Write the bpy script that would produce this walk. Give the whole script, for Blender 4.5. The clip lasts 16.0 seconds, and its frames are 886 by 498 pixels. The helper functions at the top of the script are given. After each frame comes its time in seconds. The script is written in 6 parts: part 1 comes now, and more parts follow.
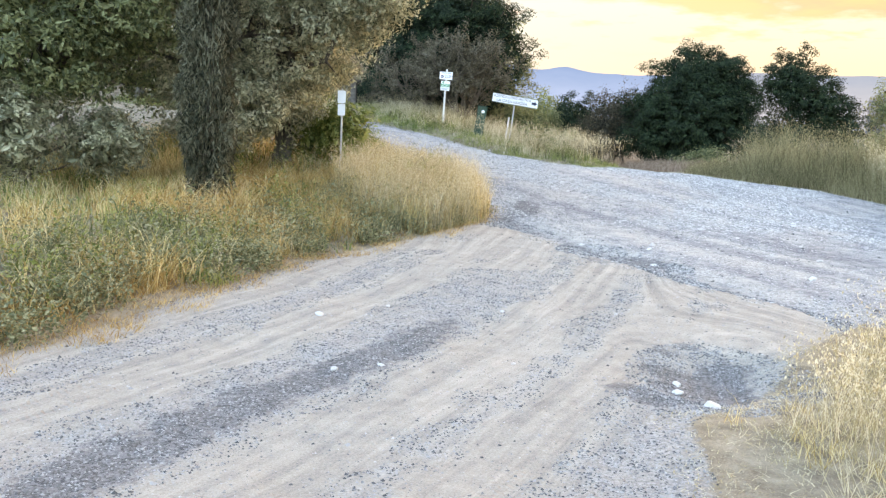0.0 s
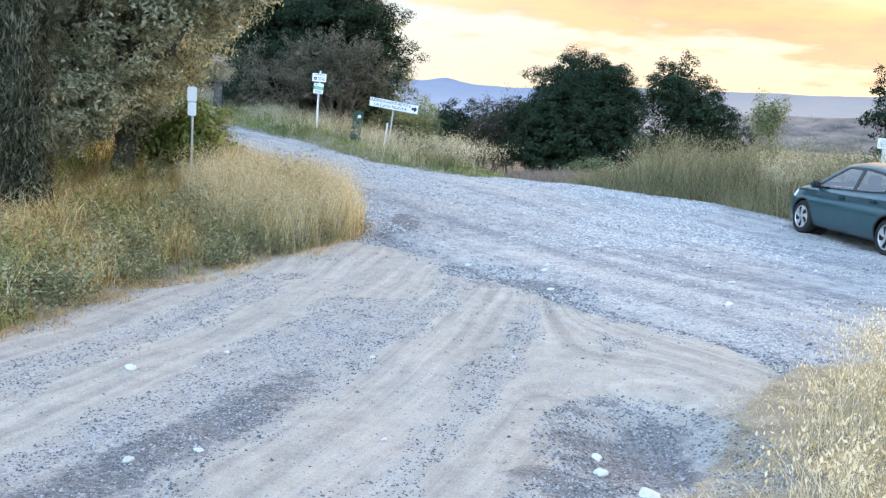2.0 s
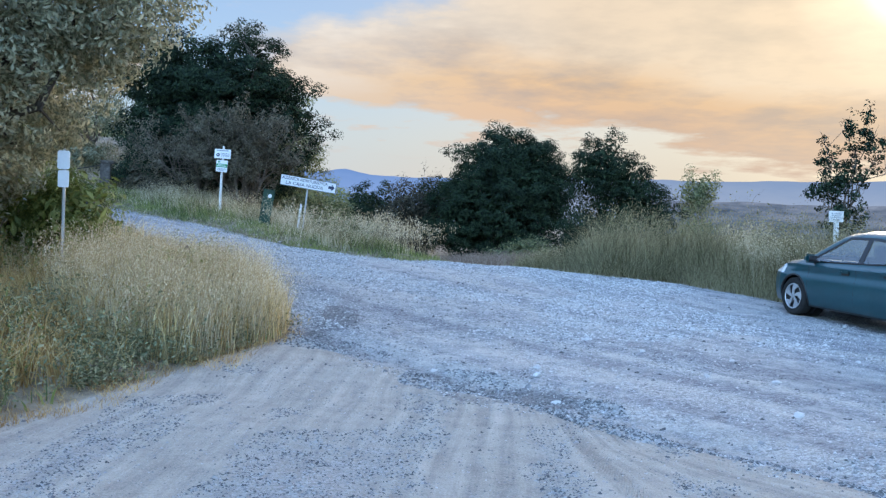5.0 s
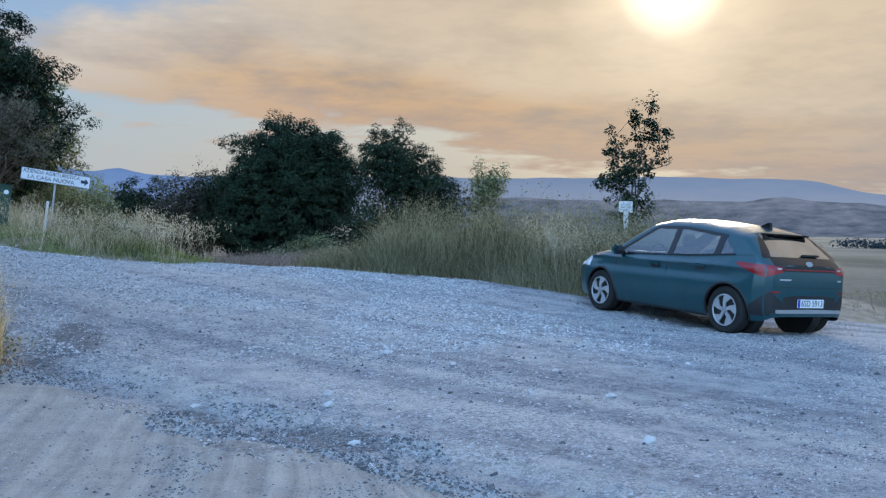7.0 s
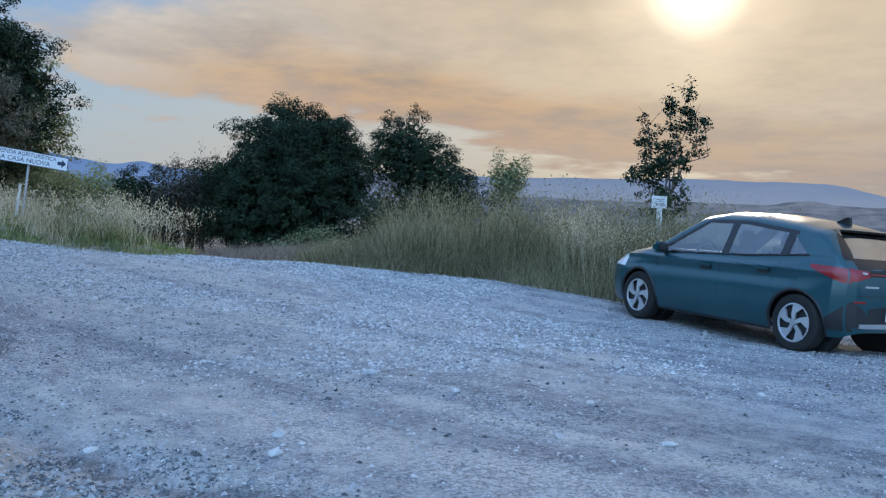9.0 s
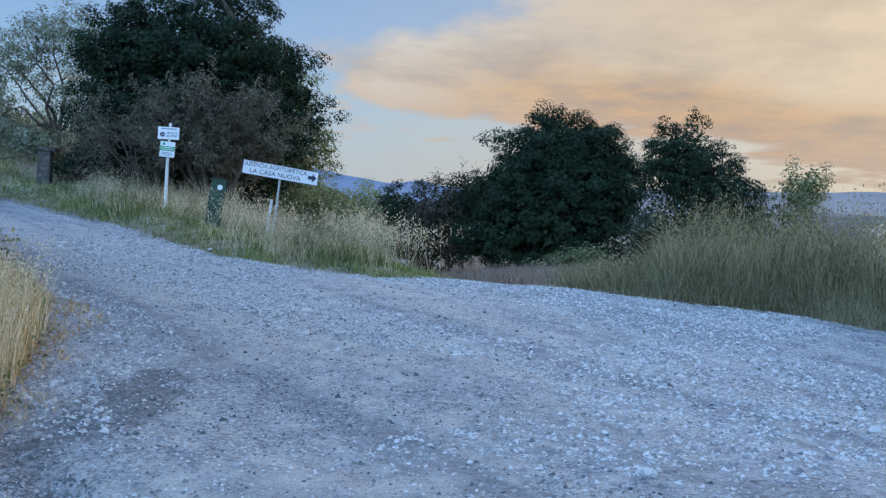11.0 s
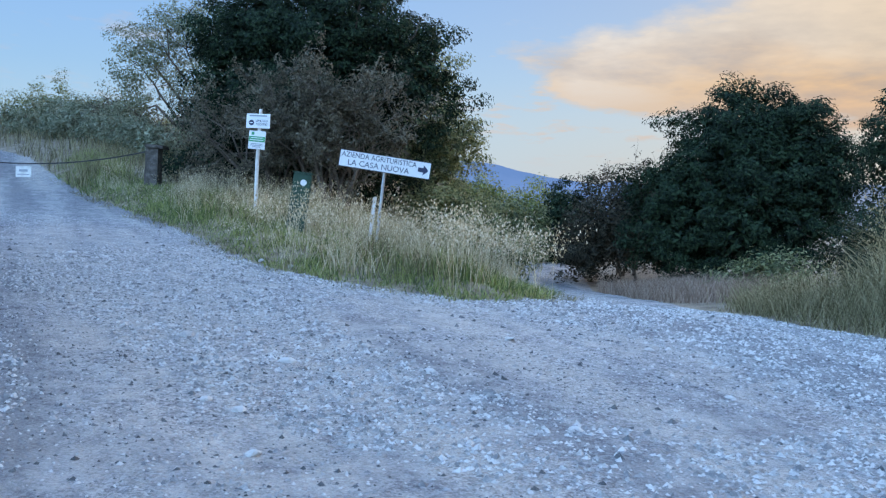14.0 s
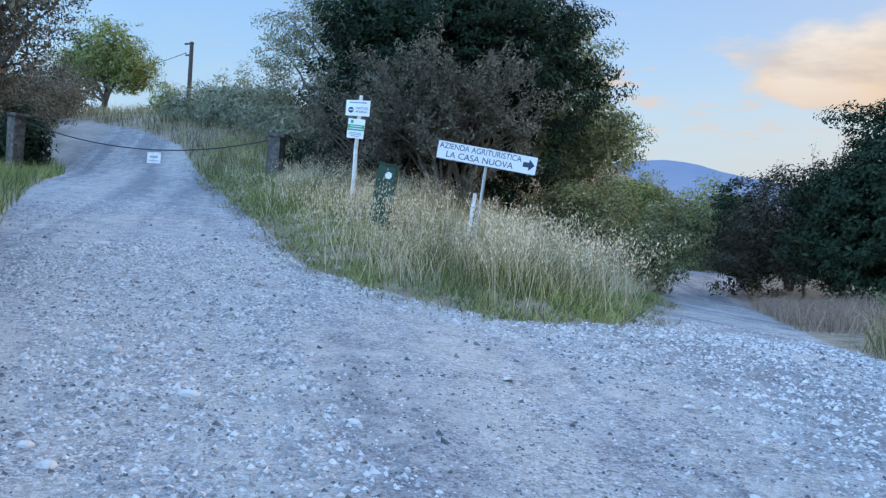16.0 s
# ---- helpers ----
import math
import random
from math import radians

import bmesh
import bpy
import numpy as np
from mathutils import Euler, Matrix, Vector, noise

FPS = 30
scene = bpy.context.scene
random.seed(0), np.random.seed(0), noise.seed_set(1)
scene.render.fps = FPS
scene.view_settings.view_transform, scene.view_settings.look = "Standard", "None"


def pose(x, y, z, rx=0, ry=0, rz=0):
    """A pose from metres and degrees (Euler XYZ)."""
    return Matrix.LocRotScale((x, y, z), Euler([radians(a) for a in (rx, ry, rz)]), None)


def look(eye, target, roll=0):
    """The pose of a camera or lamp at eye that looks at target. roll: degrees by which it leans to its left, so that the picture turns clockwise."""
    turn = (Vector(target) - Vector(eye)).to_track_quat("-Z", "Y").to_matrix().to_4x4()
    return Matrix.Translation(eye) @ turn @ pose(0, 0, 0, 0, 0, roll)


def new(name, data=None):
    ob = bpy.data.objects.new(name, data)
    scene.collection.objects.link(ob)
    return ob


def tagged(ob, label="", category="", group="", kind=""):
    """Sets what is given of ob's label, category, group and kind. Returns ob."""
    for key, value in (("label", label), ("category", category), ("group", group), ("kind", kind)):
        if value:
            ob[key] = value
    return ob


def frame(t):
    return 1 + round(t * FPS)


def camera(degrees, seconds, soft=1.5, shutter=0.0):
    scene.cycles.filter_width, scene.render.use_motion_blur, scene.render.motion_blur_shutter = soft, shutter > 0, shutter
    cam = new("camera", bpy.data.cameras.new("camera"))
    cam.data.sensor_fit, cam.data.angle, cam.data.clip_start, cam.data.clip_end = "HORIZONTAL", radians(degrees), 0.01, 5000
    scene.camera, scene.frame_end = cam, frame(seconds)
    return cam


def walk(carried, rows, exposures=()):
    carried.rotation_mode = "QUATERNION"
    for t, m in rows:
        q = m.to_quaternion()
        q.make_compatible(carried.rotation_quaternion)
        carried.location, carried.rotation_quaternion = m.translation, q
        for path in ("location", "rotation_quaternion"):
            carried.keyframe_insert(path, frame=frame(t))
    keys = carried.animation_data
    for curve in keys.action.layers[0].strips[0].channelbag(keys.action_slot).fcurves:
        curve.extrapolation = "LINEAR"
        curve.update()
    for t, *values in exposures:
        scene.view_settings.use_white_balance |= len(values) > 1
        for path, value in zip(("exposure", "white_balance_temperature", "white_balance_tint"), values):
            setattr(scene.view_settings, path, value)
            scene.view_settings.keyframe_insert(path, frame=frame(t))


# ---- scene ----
cam = camera(50.7, 16.0, 1.3)
PATH = [
    (0, (0.941, -1.928, 1.549), (0.533, 0.008, 1.255), 2.5),
    (0.5, (0.818, -1.531, 1.479), (0.483, 0.408, 1.117), 2.6),
    (1, (0.78, -1.009, 1.447), (0.517, 0.94, 1.079), 2.8),
    (1.5, (0.798, -0.501, 1.448), (0.588, 1.461, 1.121), 3.0),
    (2, (0.744, 0.061, 1.425), (0.583, 2.038, 1.164), 3.2),
    (2.5, (0.646, 0.574, 1.405), (0.489, 2.558, 1.208), 3.0),
    (3, (0.495, 1.069, 1.375), (0.327, 3.058, 1.238), 2.4),
    (3.2, (0.406, 1.259, 1.357), (0.24, 3.248, 1.237), 2.4),
    (5.3, (-0.094, 3.283, 1.086), (0.012, 5.28, 1.025), 1.9),
    (5.5, (-0.082, 3.436, 1.057), (0.071, 5.429, 0.986), 1.7),
    (6, (-0.037, 3.927, 1.005), (0.225, 5.909, 0.926), 1.4),
    (6.5, (0.026, 4.496, 1.041), (0.41, 6.457, 0.97), 1.0),
    (7, (0.145, 4.988, 1.06), (0.634, 6.926, 1.007), 1.1),
    (7.5, (0.294, 5.489, 1.053), (0.857, 7.408, 1.015), 1.2),
    (8, (0.493, 5.909, 1.028), (1.075, 7.823, 0.993), 1.6),
    (8.5, (0.648, 6.487, 0.995), (1.19, 8.411, 0.952), 2.0),
    (9, (0.811, 7.072, 0.949), (1.259, 9.02, 0.891), 2.1),
    (9.5, (0.853, 7.635, 0.949), (1.166, 9.609, 0.878), 2.1),
    (10, (0.92, 8.18, 0.96), (1.09, 10.171, 0.882), 2.0),
    (10.2, (0.972, 8.415, 0.962), (1.077, 10.411, 0.888), 2.1),
    (12.3, (1.339, 11.362, 0.977), (1.009, 13.335, 0.994), 1.7),
    (12.5, (1.385, 11.62, 0.964), (1.039, 13.59, 0.986), 1.6),
    (13, (1.485, 12.286, 0.967), (1.098, 14.248, 0.977), 1.5),
    (13.5, (1.671, 12.811, 1.002), (1.219, 14.758, 0.982), 1.5),
    (14, (1.817, 13.315, 1.018), (1.276, 15.24, 0.963), 1.7),
    (14.5, (2.012, 13.782, 1.044), (1.381, 15.679, 0.968), 2.3),
    (15, (2.164, 14.332, 1.042), (1.437, 16.193, 0.956), 3.0),
    (15.5, (2.37, 14.806, 1.085), (1.545, 16.627, 0.999), 3.5),
    (16, (2.571, 15.222, 1.13), (1.651, 16.996, 1.048), 3.7),
]
EXPOSURES = [(0.0, 1.04, 9600, 18), (1.0, 1.02, 9300, 17), (2.0, 0.9, 7900, 15), (3.0, 0.72, 6950, 13), (5.5, 0.22, 6300, 12), (8.0, -0.17, 6200, 12), (10.0, -0.07, 6150, 12), (12.5, 0.08, 6200, 12), (16.0, 0.38, 6300, 13)]
walk(cam, [(t, look(e, g, r)) for t, e, g, r in PATH], EXPOSURES)

# ---- world and sun ----
SUN_AZ, SUN_EL = radians(27.5), radians(14.1)
SUN_DIR = Vector((math.sin(SUN_AZ) * math.cos(SUN_EL), math.cos(SUN_AZ) * math.cos(SUN_EL), math.sin(SUN_EL)))


def link(nt, a, b):
    nt.links.new(a, b)


def node(nt, kind, **values):
    n = nt.nodes.new(kind)
    for key, v in values.items():
        n.inputs[key.replace("_", " ")].default_value = v
    return n


def math_node(nt, op, a, b=None, clamp=False):
    n = nt.nodes.new("ShaderNodeMath")
    n.operation, n.use_clamp = op, clamp
    for i, v in enumerate((a, b)):
        if v is None:
            continue
        if isinstance(v, (int, float)):
            n.inputs[i].default_value = v
        else:
            nt.links.new(v, n.inputs[i])
    return n.outputs[0]


def ramp(nt, fac, stops):
    n = nt.nodes.new("ShaderNodeValToRGB")
    e = n.color_ramp.elements
    while len(e) < len(stops):
        e.new(0.5)
    for el, (p, c) in zip(e, stops):
        el.position, el.color = p, (*c, 1) if len(c) == 3 else c
    if fac is not None:
        nt.links.new(fac, n.inputs[0])
    return n.outputs[0]


def mix_col(nt, fac, a, b, blend="MIX"):
    n = nt.nodes.new("ShaderNodeMix")
    n.data_type, n.blend_type = "RGBA", blend
    for i, v in ((0, fac), (6, a), (7, b)):
        if isinstance(v, (int, float)):
            n.inputs[i].default_value = v
        elif isinstance(v, tuple):
            n.inputs[i].default_value = (*v, 1)
        else:
            nt.links.new(v, n.inputs[i])
    return n.outputs[2]


def noise_tex(nt, vec, scale, detail=4.0, rough=0.55):
    n = nt.nodes.new("ShaderNodeTexNoise")
    n.inputs["Scale"].default_value, n.inputs["Detail"].default_value, n.inputs["Roughness"].default_value = scale, detail, rough
    if vec is not None:
        nt.links.new(vec, n.inputs["Vector"])
    return n.outputs["Fac"]


def make_world():
    w = bpy.data.worlds.new("evening_sky")
    scene.world = w
    w.use_nodes = True
    nt = w.node_tree
    bg = nt.nodes["Background"]
    bg.inputs["Strength"].default_value = 0.1
    sky = nt.nodes.new("ShaderNodeTexSky")
    sky.sky_type, sky.sun_disc = "NISHITA", False
    sky.sun_elevation, sky.sun_rotation = SUN_EL, SUN_AZ
    sky.air_density, sky.dust_density, sky.ozone_density = 1.0, 1.2, 2.5
    co = nt.nodes.new("ShaderNodeTexCoord").outputs["Generated"]
    # Distance from the sun, 0 at the disc and 1 a quarter turn away.
    dot = nt.nodes.new("ShaderNodeVectorMath")
    dot.operation = "DOT_PRODUCT"
    link(nt, co, dot.inputs[0])
    dot.inputs[1].default_value = SUN_DIR
    away = math_node(nt, "DIVIDE", math_node(nt, "ARCCOSINE", math_node(nt, "MINIMUM", dot.outputs["Value"], 0.99999)), math.pi / 2)
    sep = nt.nodes.new("ShaderNodeSeparateXYZ")
    link(nt, co, sep.inputs[0])
    x, y, z = sep.outputs
    up = math_node(nt, "ADD", math_node(nt, "MAXIMUM", z, 0.0), 0.10)
    flat = nt.nodes.new("ShaderNodeCombineXYZ")
    link(nt, math_node(nt, "DIVIDE", x, up), flat.inputs[0])
    link(nt, math_node(nt, "MULTIPLY", math_node(nt, "DIVIDE", y, up), 0.9), flat.inputs[1])
    flat.inputs[2].default_value = 3.7
    fine = noise_tex(nt, flat.outputs[0], 1.15, 7.0, 0.55)
    streak = noise_tex(nt, flat.outputs[0], 3.1, 6.0, 0.6)
    az = math_node(nt, "MULTIPLY", math_node(nt, "ARCTAN2", x, y), 180 / math.pi)
    el = math_node(nt, "MULTIPLY", math_node(nt, "ARCSINE", z), 180 / math.pi)
    line = lambda slope, base: math_node(nt, "ADD", math_node(nt, "MULTIPLY", az, slope), base)
    # A sheet of cloud that tapers to the west: a ragged lower edge and a ragged upper one, in degrees.
    low = math_node(nt, "MAXIMUM", line(-0.54, 3.3), line(-0.14, 6.5))
    top = math_node(nt, "MAXIMUM", line(0.17, 14.1), line(0.75, 10.5))
    rag = math_node(nt, "ADD", math_node(nt, "MULTIPLY", math_node(nt, "SUBTRACT", fine, 0.5), 5.5), math_node(nt, "MULTIPLY", math_node(nt, "SUBTRACT", streak, 0.5), 3.0))
    below = math_node(nt, "MULTIPLY", math_node(nt, "ADD", math_node(nt, "SUBTRACT", el, low), rag), 1.1, True)
    above = math_node(nt, "MULTIPLY", math_node(nt, "ADD", math_node(nt, "SUBTRACT", top, el), math_node(nt, "MULTIPLY", rag, 1.5)), 0.55, True)
    mask = math_node(nt, "MULTIPLY", below, above)
    mask = math_node(nt, "MULTIPLY", mask, ramp(nt, away, [(0.55, (1, 1, 1)), (0.95, (0, 0, 0))]))
    wisp = math_node(nt, "MULTIPLY", ramp(nt, streak, [(0.54, (0, 0, 0)), (0.66, (0.7, 0.7, 0.7))]), ramp(nt, math_node(nt, "DIVIDE", el, 20.0), [(0.17, (0, 0, 0)), (0.24, (1, 1, 1)), (0.48, (1, 1, 1)), (0.75, (0, 0, 0))]))
    mask = math_node(nt, "MAXIMUM", mask, math_node(nt, "MULTIPLY", wisp, ramp(nt, away, [(0.5, (1, 1, 1)), (0.8, (0, 0, 0))])))
    lift_up = math_node(nt, "ADD", math_node(nt, "MULTIPLY", math_node(nt, "SUBTRACT", el, low), 0.1), math_node(nt, "MULTIPLY", math_node(nt, "SUBTRACT", fine, 0.5), 0.6))
    lift_up = math_node(nt, "ADD", lift_up, math_node(nt, "MULTIPLY", math_node(nt, "MAXIMUM", line(-1.0, 2.0), 0.0), 0.03))
    # Orange along the lower rim, cream above, brighter towards the sun.
    lit = ramp(nt, lift_up, [(0.02, (6.9, 4.8, 3.0)), (0.3, (6.6, 5.0, 3.4)), (0.55, (6.8, 6.25, 5.5))])
    dark = ramp(nt, lift_up, [(0.0, (5.3, 4.1, 3.2)), (0.25, (4.5, 3.9, 3.5)), (0.6, (5.6, 5.3, 4.9))])
    tone = math_node(nt, "ADD", math_node(nt, "MULTIPLY", fine, 0.45), math_node(nt, "MULTIPLY", streak, 0.55))
    cloud = mix_col(nt, ramp(nt, tone, [(0.40, (0, 0, 0)), (0.56, (1, 1, 1))]), dark, lit)
    cloud = mix_col(nt, 1.0, cloud, ramp(nt, away, [(0.04, (1.04, 0.92, 0.74)), (0.2, (1.04, 0.93, 0.78)), (0.36, (1, 1, 1))]), "MULTIPLY")
    # The unseen upper sky is brightened towards the zenith to light the ground.
    zenith_boost = ramp(nt, z, [(0.0, (0.72, 0.8, 0.9)), (0.25, (1.0, 1.1, 1.25)), (0.36, (2.0, 2.0, 2.05)), (0.6, (4.2, 4.2, 4.2))])
    # Blue dimmed near the sun; unseen sky behind is boosted to fill camera-facing leaves.
    back_boost = ramp(nt, math_node(nt, "MULTIPLY", away, 0.5), [(0.0, (0.22, 0.22, 0.22)), (0.08, (0.36, 0.36, 0.36)), (0.16, (0.72, 0.72, 0.72)), (0.25, (1.1, 1.1, 1.1)), (0.4, (1.65, 1.65, 1.65)), (0.5, (2.6, 2.55, 2.5)), (0.65, (4.4, 4.2, 3.9)), (0.85, (5.2, 4.9, 4.5))])
    blue = mix_col(nt, 1.0, mix_col(nt, 1.0, sky.outputs[0], zenith_boost, "MULTIPLY"), back_boost, "MULTIPLY")
    col = mix_col(nt, mask, blue, cloud)
    # Haze above the horizon.
    haze = ramp(nt, z, [(0.0, (1, 1, 1)), (0.06, (0.75, 0.75, 0.75)), (0.15, (0, 0, 0))])
    hazecol = ramp(nt, away, [(0.0, (4.3, 3.8, 3.4)), (0.12, (4.1, 3.8, 3.6)), (0.28, (4.7, 4.4, 4.4)), (0.55, (4.6, 5.8, 7.2)), (1.0, (3.6, 5.4, 7.6))])
    col = mix_col(nt, math_node(nt, "MULTIPLY", haze, 0.8), col, hazecol)
    glow = ramp(nt, away, [(0.0, (30, 27, 21)), (0.016, (12, 10.5, 7.5)), (0.036, (3.6, 2.9, 1.9)), (0.075, (1.0, 0.75, 0.4)), (0.18, (0, 0, 0))])
    col = mix_col(nt, 1.0, col, glow, "ADD")
    link(nt, col, bg.inputs["Color"])


make_world()
sun = new("sun", bpy.data.lights.new("sun", "SUN"))
sun.data.energy, sun.data.angle, sun.data.color = 2.0, radians(12), (1.0, 0.86, 0.68)
sun.matrix_world = look(SUN_DIR * 100, (0, 0, 0))


# ---- materials ----
def surface(name, stops, scale=6.0, rough=0.8, bump=0.3, bump_scale=60.0, metal=0.0, spread=0.0, island=0.0, trans=0.0, coat=0.0, gain=1.0, coat_rough=0.03):
    """A principled surface: a noise ramp at two scales, a fine bump, and an optional change from piece to piece."""
    m = bpy.data.materials.new(name)
    m.use_nodes = True
    nt = m.node_tree
    p = nt.nodes["Principled BSDF"]
    co = nt.nodes.new("ShaderNodeTexCoord").outputs["Object"]
    big = noise_tex(nt, co, scale, 4.0)
    small = noise_tex(nt, co, scale * 9.0, 3.0)
    fac = math_node(nt, "ADD", math_node(nt, "MULTIPLY", big, 0.65), math_node(nt, "MULTIPLY", small, 0.35))
    if island:
        g = nt.nodes.new("ShaderNodeNewGeometry")
        fac = math_node(nt, "ADD", fac, math_node(nt, "MULTIPLY", math_node(nt, "SUBTRACT", g.outputs["Random Per Island"], 0.5), island))
    if spread:
        o = nt.nodes.new("ShaderNodeObjectInfo")
        fac = math_node(nt, "ADD", fac, math_node(nt, "MULTIPLY", math_node(nt, "SUBTRACT", o.outputs["Random"], 0.5), spread))
    if gain != 1.0:
        fac = math_node(nt, "ADD", math_node(nt, "MULTIPLY", math_node(nt, "SUBTRACT", fac, 0.5), gain), 0.5)
    n = len(stops)
    cols = [(0.3 + 0.4 * i / max(1, n - 1), c) for i, c in enumerate(stops)]
    link(nt, ramp(nt, fac, cols), p.inputs["Base Color"])
    p.inputs["Roughness"].default_value, p.inputs["Metallic"].default_value = rough, metal
    p.inputs["Coat Weight"].default_value, p.inputs["Coat Roughness"].default_value = coat, coat_rough
    p.inputs["Specular IOR Level"].default_value = 0.5 if rough < 0.75 else 0.2
    if bump:
        b = nt.nodes.new("ShaderNodeBump")
        b.inputs["Strength"].default_value, b.inputs["Distance"].default_value = bump, 0.01
        link(nt, noise_tex(nt, co, bump_scale, 3.0), b.inputs["Height"])
        link(nt, b.outputs[0], p.inputs["Normal"])
    if trans:
        t = nt.nodes.new("ShaderNodeBsdfTranslucent")
        link(nt, ramp(nt, fac, cols), t.inputs["Color"])
        mx = nt.nodes.new("ShaderNodeMixShader")
        mx.inputs[0].default_value = trans
        link(nt, p.outputs[0], mx.inputs[1])
        link(nt, t.outputs[0], mx.inputs[2])
        link(nt, mx.outputs[0], nt.nodes["Material Output"].inputs["Surface"])
    return m


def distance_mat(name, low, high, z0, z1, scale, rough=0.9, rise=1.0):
    """Far backdrop that glows a little, miles of evening haze painted into its colour."""
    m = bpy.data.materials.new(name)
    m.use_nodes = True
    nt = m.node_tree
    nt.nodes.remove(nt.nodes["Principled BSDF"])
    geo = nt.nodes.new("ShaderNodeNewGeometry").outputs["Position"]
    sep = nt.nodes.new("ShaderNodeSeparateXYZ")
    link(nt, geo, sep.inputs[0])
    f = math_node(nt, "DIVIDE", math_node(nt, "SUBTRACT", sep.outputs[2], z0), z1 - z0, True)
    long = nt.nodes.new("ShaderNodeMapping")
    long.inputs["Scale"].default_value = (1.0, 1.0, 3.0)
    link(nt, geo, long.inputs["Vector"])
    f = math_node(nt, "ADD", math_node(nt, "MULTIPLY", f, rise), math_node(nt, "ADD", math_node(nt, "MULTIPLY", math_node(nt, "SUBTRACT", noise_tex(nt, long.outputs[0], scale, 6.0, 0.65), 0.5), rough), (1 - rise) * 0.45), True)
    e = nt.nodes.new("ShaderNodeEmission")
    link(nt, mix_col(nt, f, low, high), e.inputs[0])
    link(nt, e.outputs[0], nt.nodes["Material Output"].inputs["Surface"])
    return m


def ground_mat():
    m = bpy.data.materials.new("ground_gravel_sand_and_soil")
    m.use_nodes = True
    nt = m.node_tree
    p = nt.nodes["Principled BSDF"]
    co = nt.nodes.new("ShaderNodeNewGeometry").outputs["Position"]
    zone = nt.nodes.new("ShaderNodeVertexColor")
    zone.layer_name = "zone"
    sep = nt.nodes.new("ShaderNodeSeparateColor")
    link(nt, zone.outputs[0], sep.inputs[0])
    sand, verge, field = sep.outputs
    v = nt.nodes.new("ShaderNodeTexVoronoi")
    v.inputs["Scale"].default_value = 38.0
    link(nt, co, v.inputs["Vector"])
    v2 = nt.nodes.new("ShaderNodeTexVoronoi")
    v2.inputs["Scale"].default_value = 95.0
    link(nt, co, v2.inputs["Vector"])
    patch, mid, fine = noise_tex(nt, co, 0.55, 5.0, 0.6), noise_tex(nt, co, 4.0, 5.0, 0.65), noise_tex(nt, co, 70.0, 4.0, 0.75)
    chips = nt.nodes.new("ShaderNodeSeparateColor")
    link(nt, v.outputs["Color"], chips.inputs[0])
    chips2 = nt.nodes.new("ShaderNodeSeparateColor")
    link(nt, v2.outputs["Color"], chips2.inputs[0])
    grit = math_node(nt, "ADD", math_node(nt, "MULTIPLY", chips.outputs[0], 0.30), math_node(nt, "ADD", math_node(nt, "MULTIPLY", chips2.outputs[0], 0.30), math_node(nt, "MULTIPLY", fine, 0.40)))
    gravel = ramp(nt, grit, [(0.30, (0.16, 0.16, 0.165)), (0.5, (0.34, 0.34, 0.345)), (0.70, (0.54, 0.535, 0.53))])
    dust = ramp(nt, math_node(nt, "ADD", math_node(nt, "MULTIPLY", mid, 0.4), math_node(nt, "MULTIPLY", fine, 0.6)), [(0.36, (0.22, 0.217, 0.21)), (0.5, (0.385, 0.378, 0.365)), (0.64, (0.53, 0.515, 0.495))])
    worn = ramp(nt, math_node(nt, "ADD", math_node(nt, "MULTIPLY", patch, 0.6), math_node(nt, "MULTIPLY", mid, 0.4)), [(0.44, (0, 0, 0)), (0.56, (1, 1, 1))])
    road = mix_col(nt, math_node(nt, "ADD", math_node(nt, "MULTIPLY", worn, 0.65), 0.12), gravel, dust)
    # Wheel tracks: the lane map gives metres across and along the way that the traffic takes.
    lane = nt.nodes.new("ShaderNodeAttribute")
    lane.attribute_name = "lane"
    way = nt.nodes.new("ShaderNodeSeparateXYZ")
    link(nt, lane.outputs["Vector"], way.inputs[0])
    bend = math_node(nt, "MULTIPLY", math_node(nt, "SUBTRACT", noise_tex(nt, co, 0.4, 2.0), 0.5), 0.3)
    across = math_node(nt, "ADD", way.outputs[0], bend)

    def drawn(wide, long):
        n = nt.nodes.new("ShaderNodeCombineXYZ")
        link(nt, math_node(nt, "MULTIPLY", across, wide), n.inputs[0])
        link(nt, math_node(nt, "MULTIPLY", way.outputs[1], long), n.inputs[1])
        return n.outputs[0]

    rut, stripe = noise_tex(nt, drawn(1.5, 0.09), 1.0, 3.0, 0.5), noise_tex(nt, drawn(9.0, 0.3), 1.0, 4.0, 0.6)
    pale = way.outputs[2]
    sandy = ramp(nt, math_node(nt, "ADD", math_node(nt, "MULTIPLY", stripe, 0.35), math_node(nt, "ADD", math_node(nt, "MULTIPLY", fine, 0.4), math_node(nt, "MULTIPLY", mid, 0.25))), [(0.36, (0.22, 0.205, 0.19)), (0.5, (0.39, 0.358, 0.318)), (0.62, (0.53, 0.485, 0.425))])
    # Where the wheels do not run, grit lies loose.
    loose = ramp(nt, math_node(nt, "ADD", math_node(nt, "SUBTRACT", 0.62, pale), math_node(nt, "MULTIPLY", math_node(nt, "SUBTRACT", mid, 0.5), 1.3)), [(0.25, (0, 0, 0)), (0.7, (1, 1, 1))])
    sandy = mix_col(nt, math_node(nt, "MULTIPLY", loose, 0.62), sandy, mix_col(nt, 1.0, gravel, (0.9, 0.9, 0.92), "MULTIPLY"))
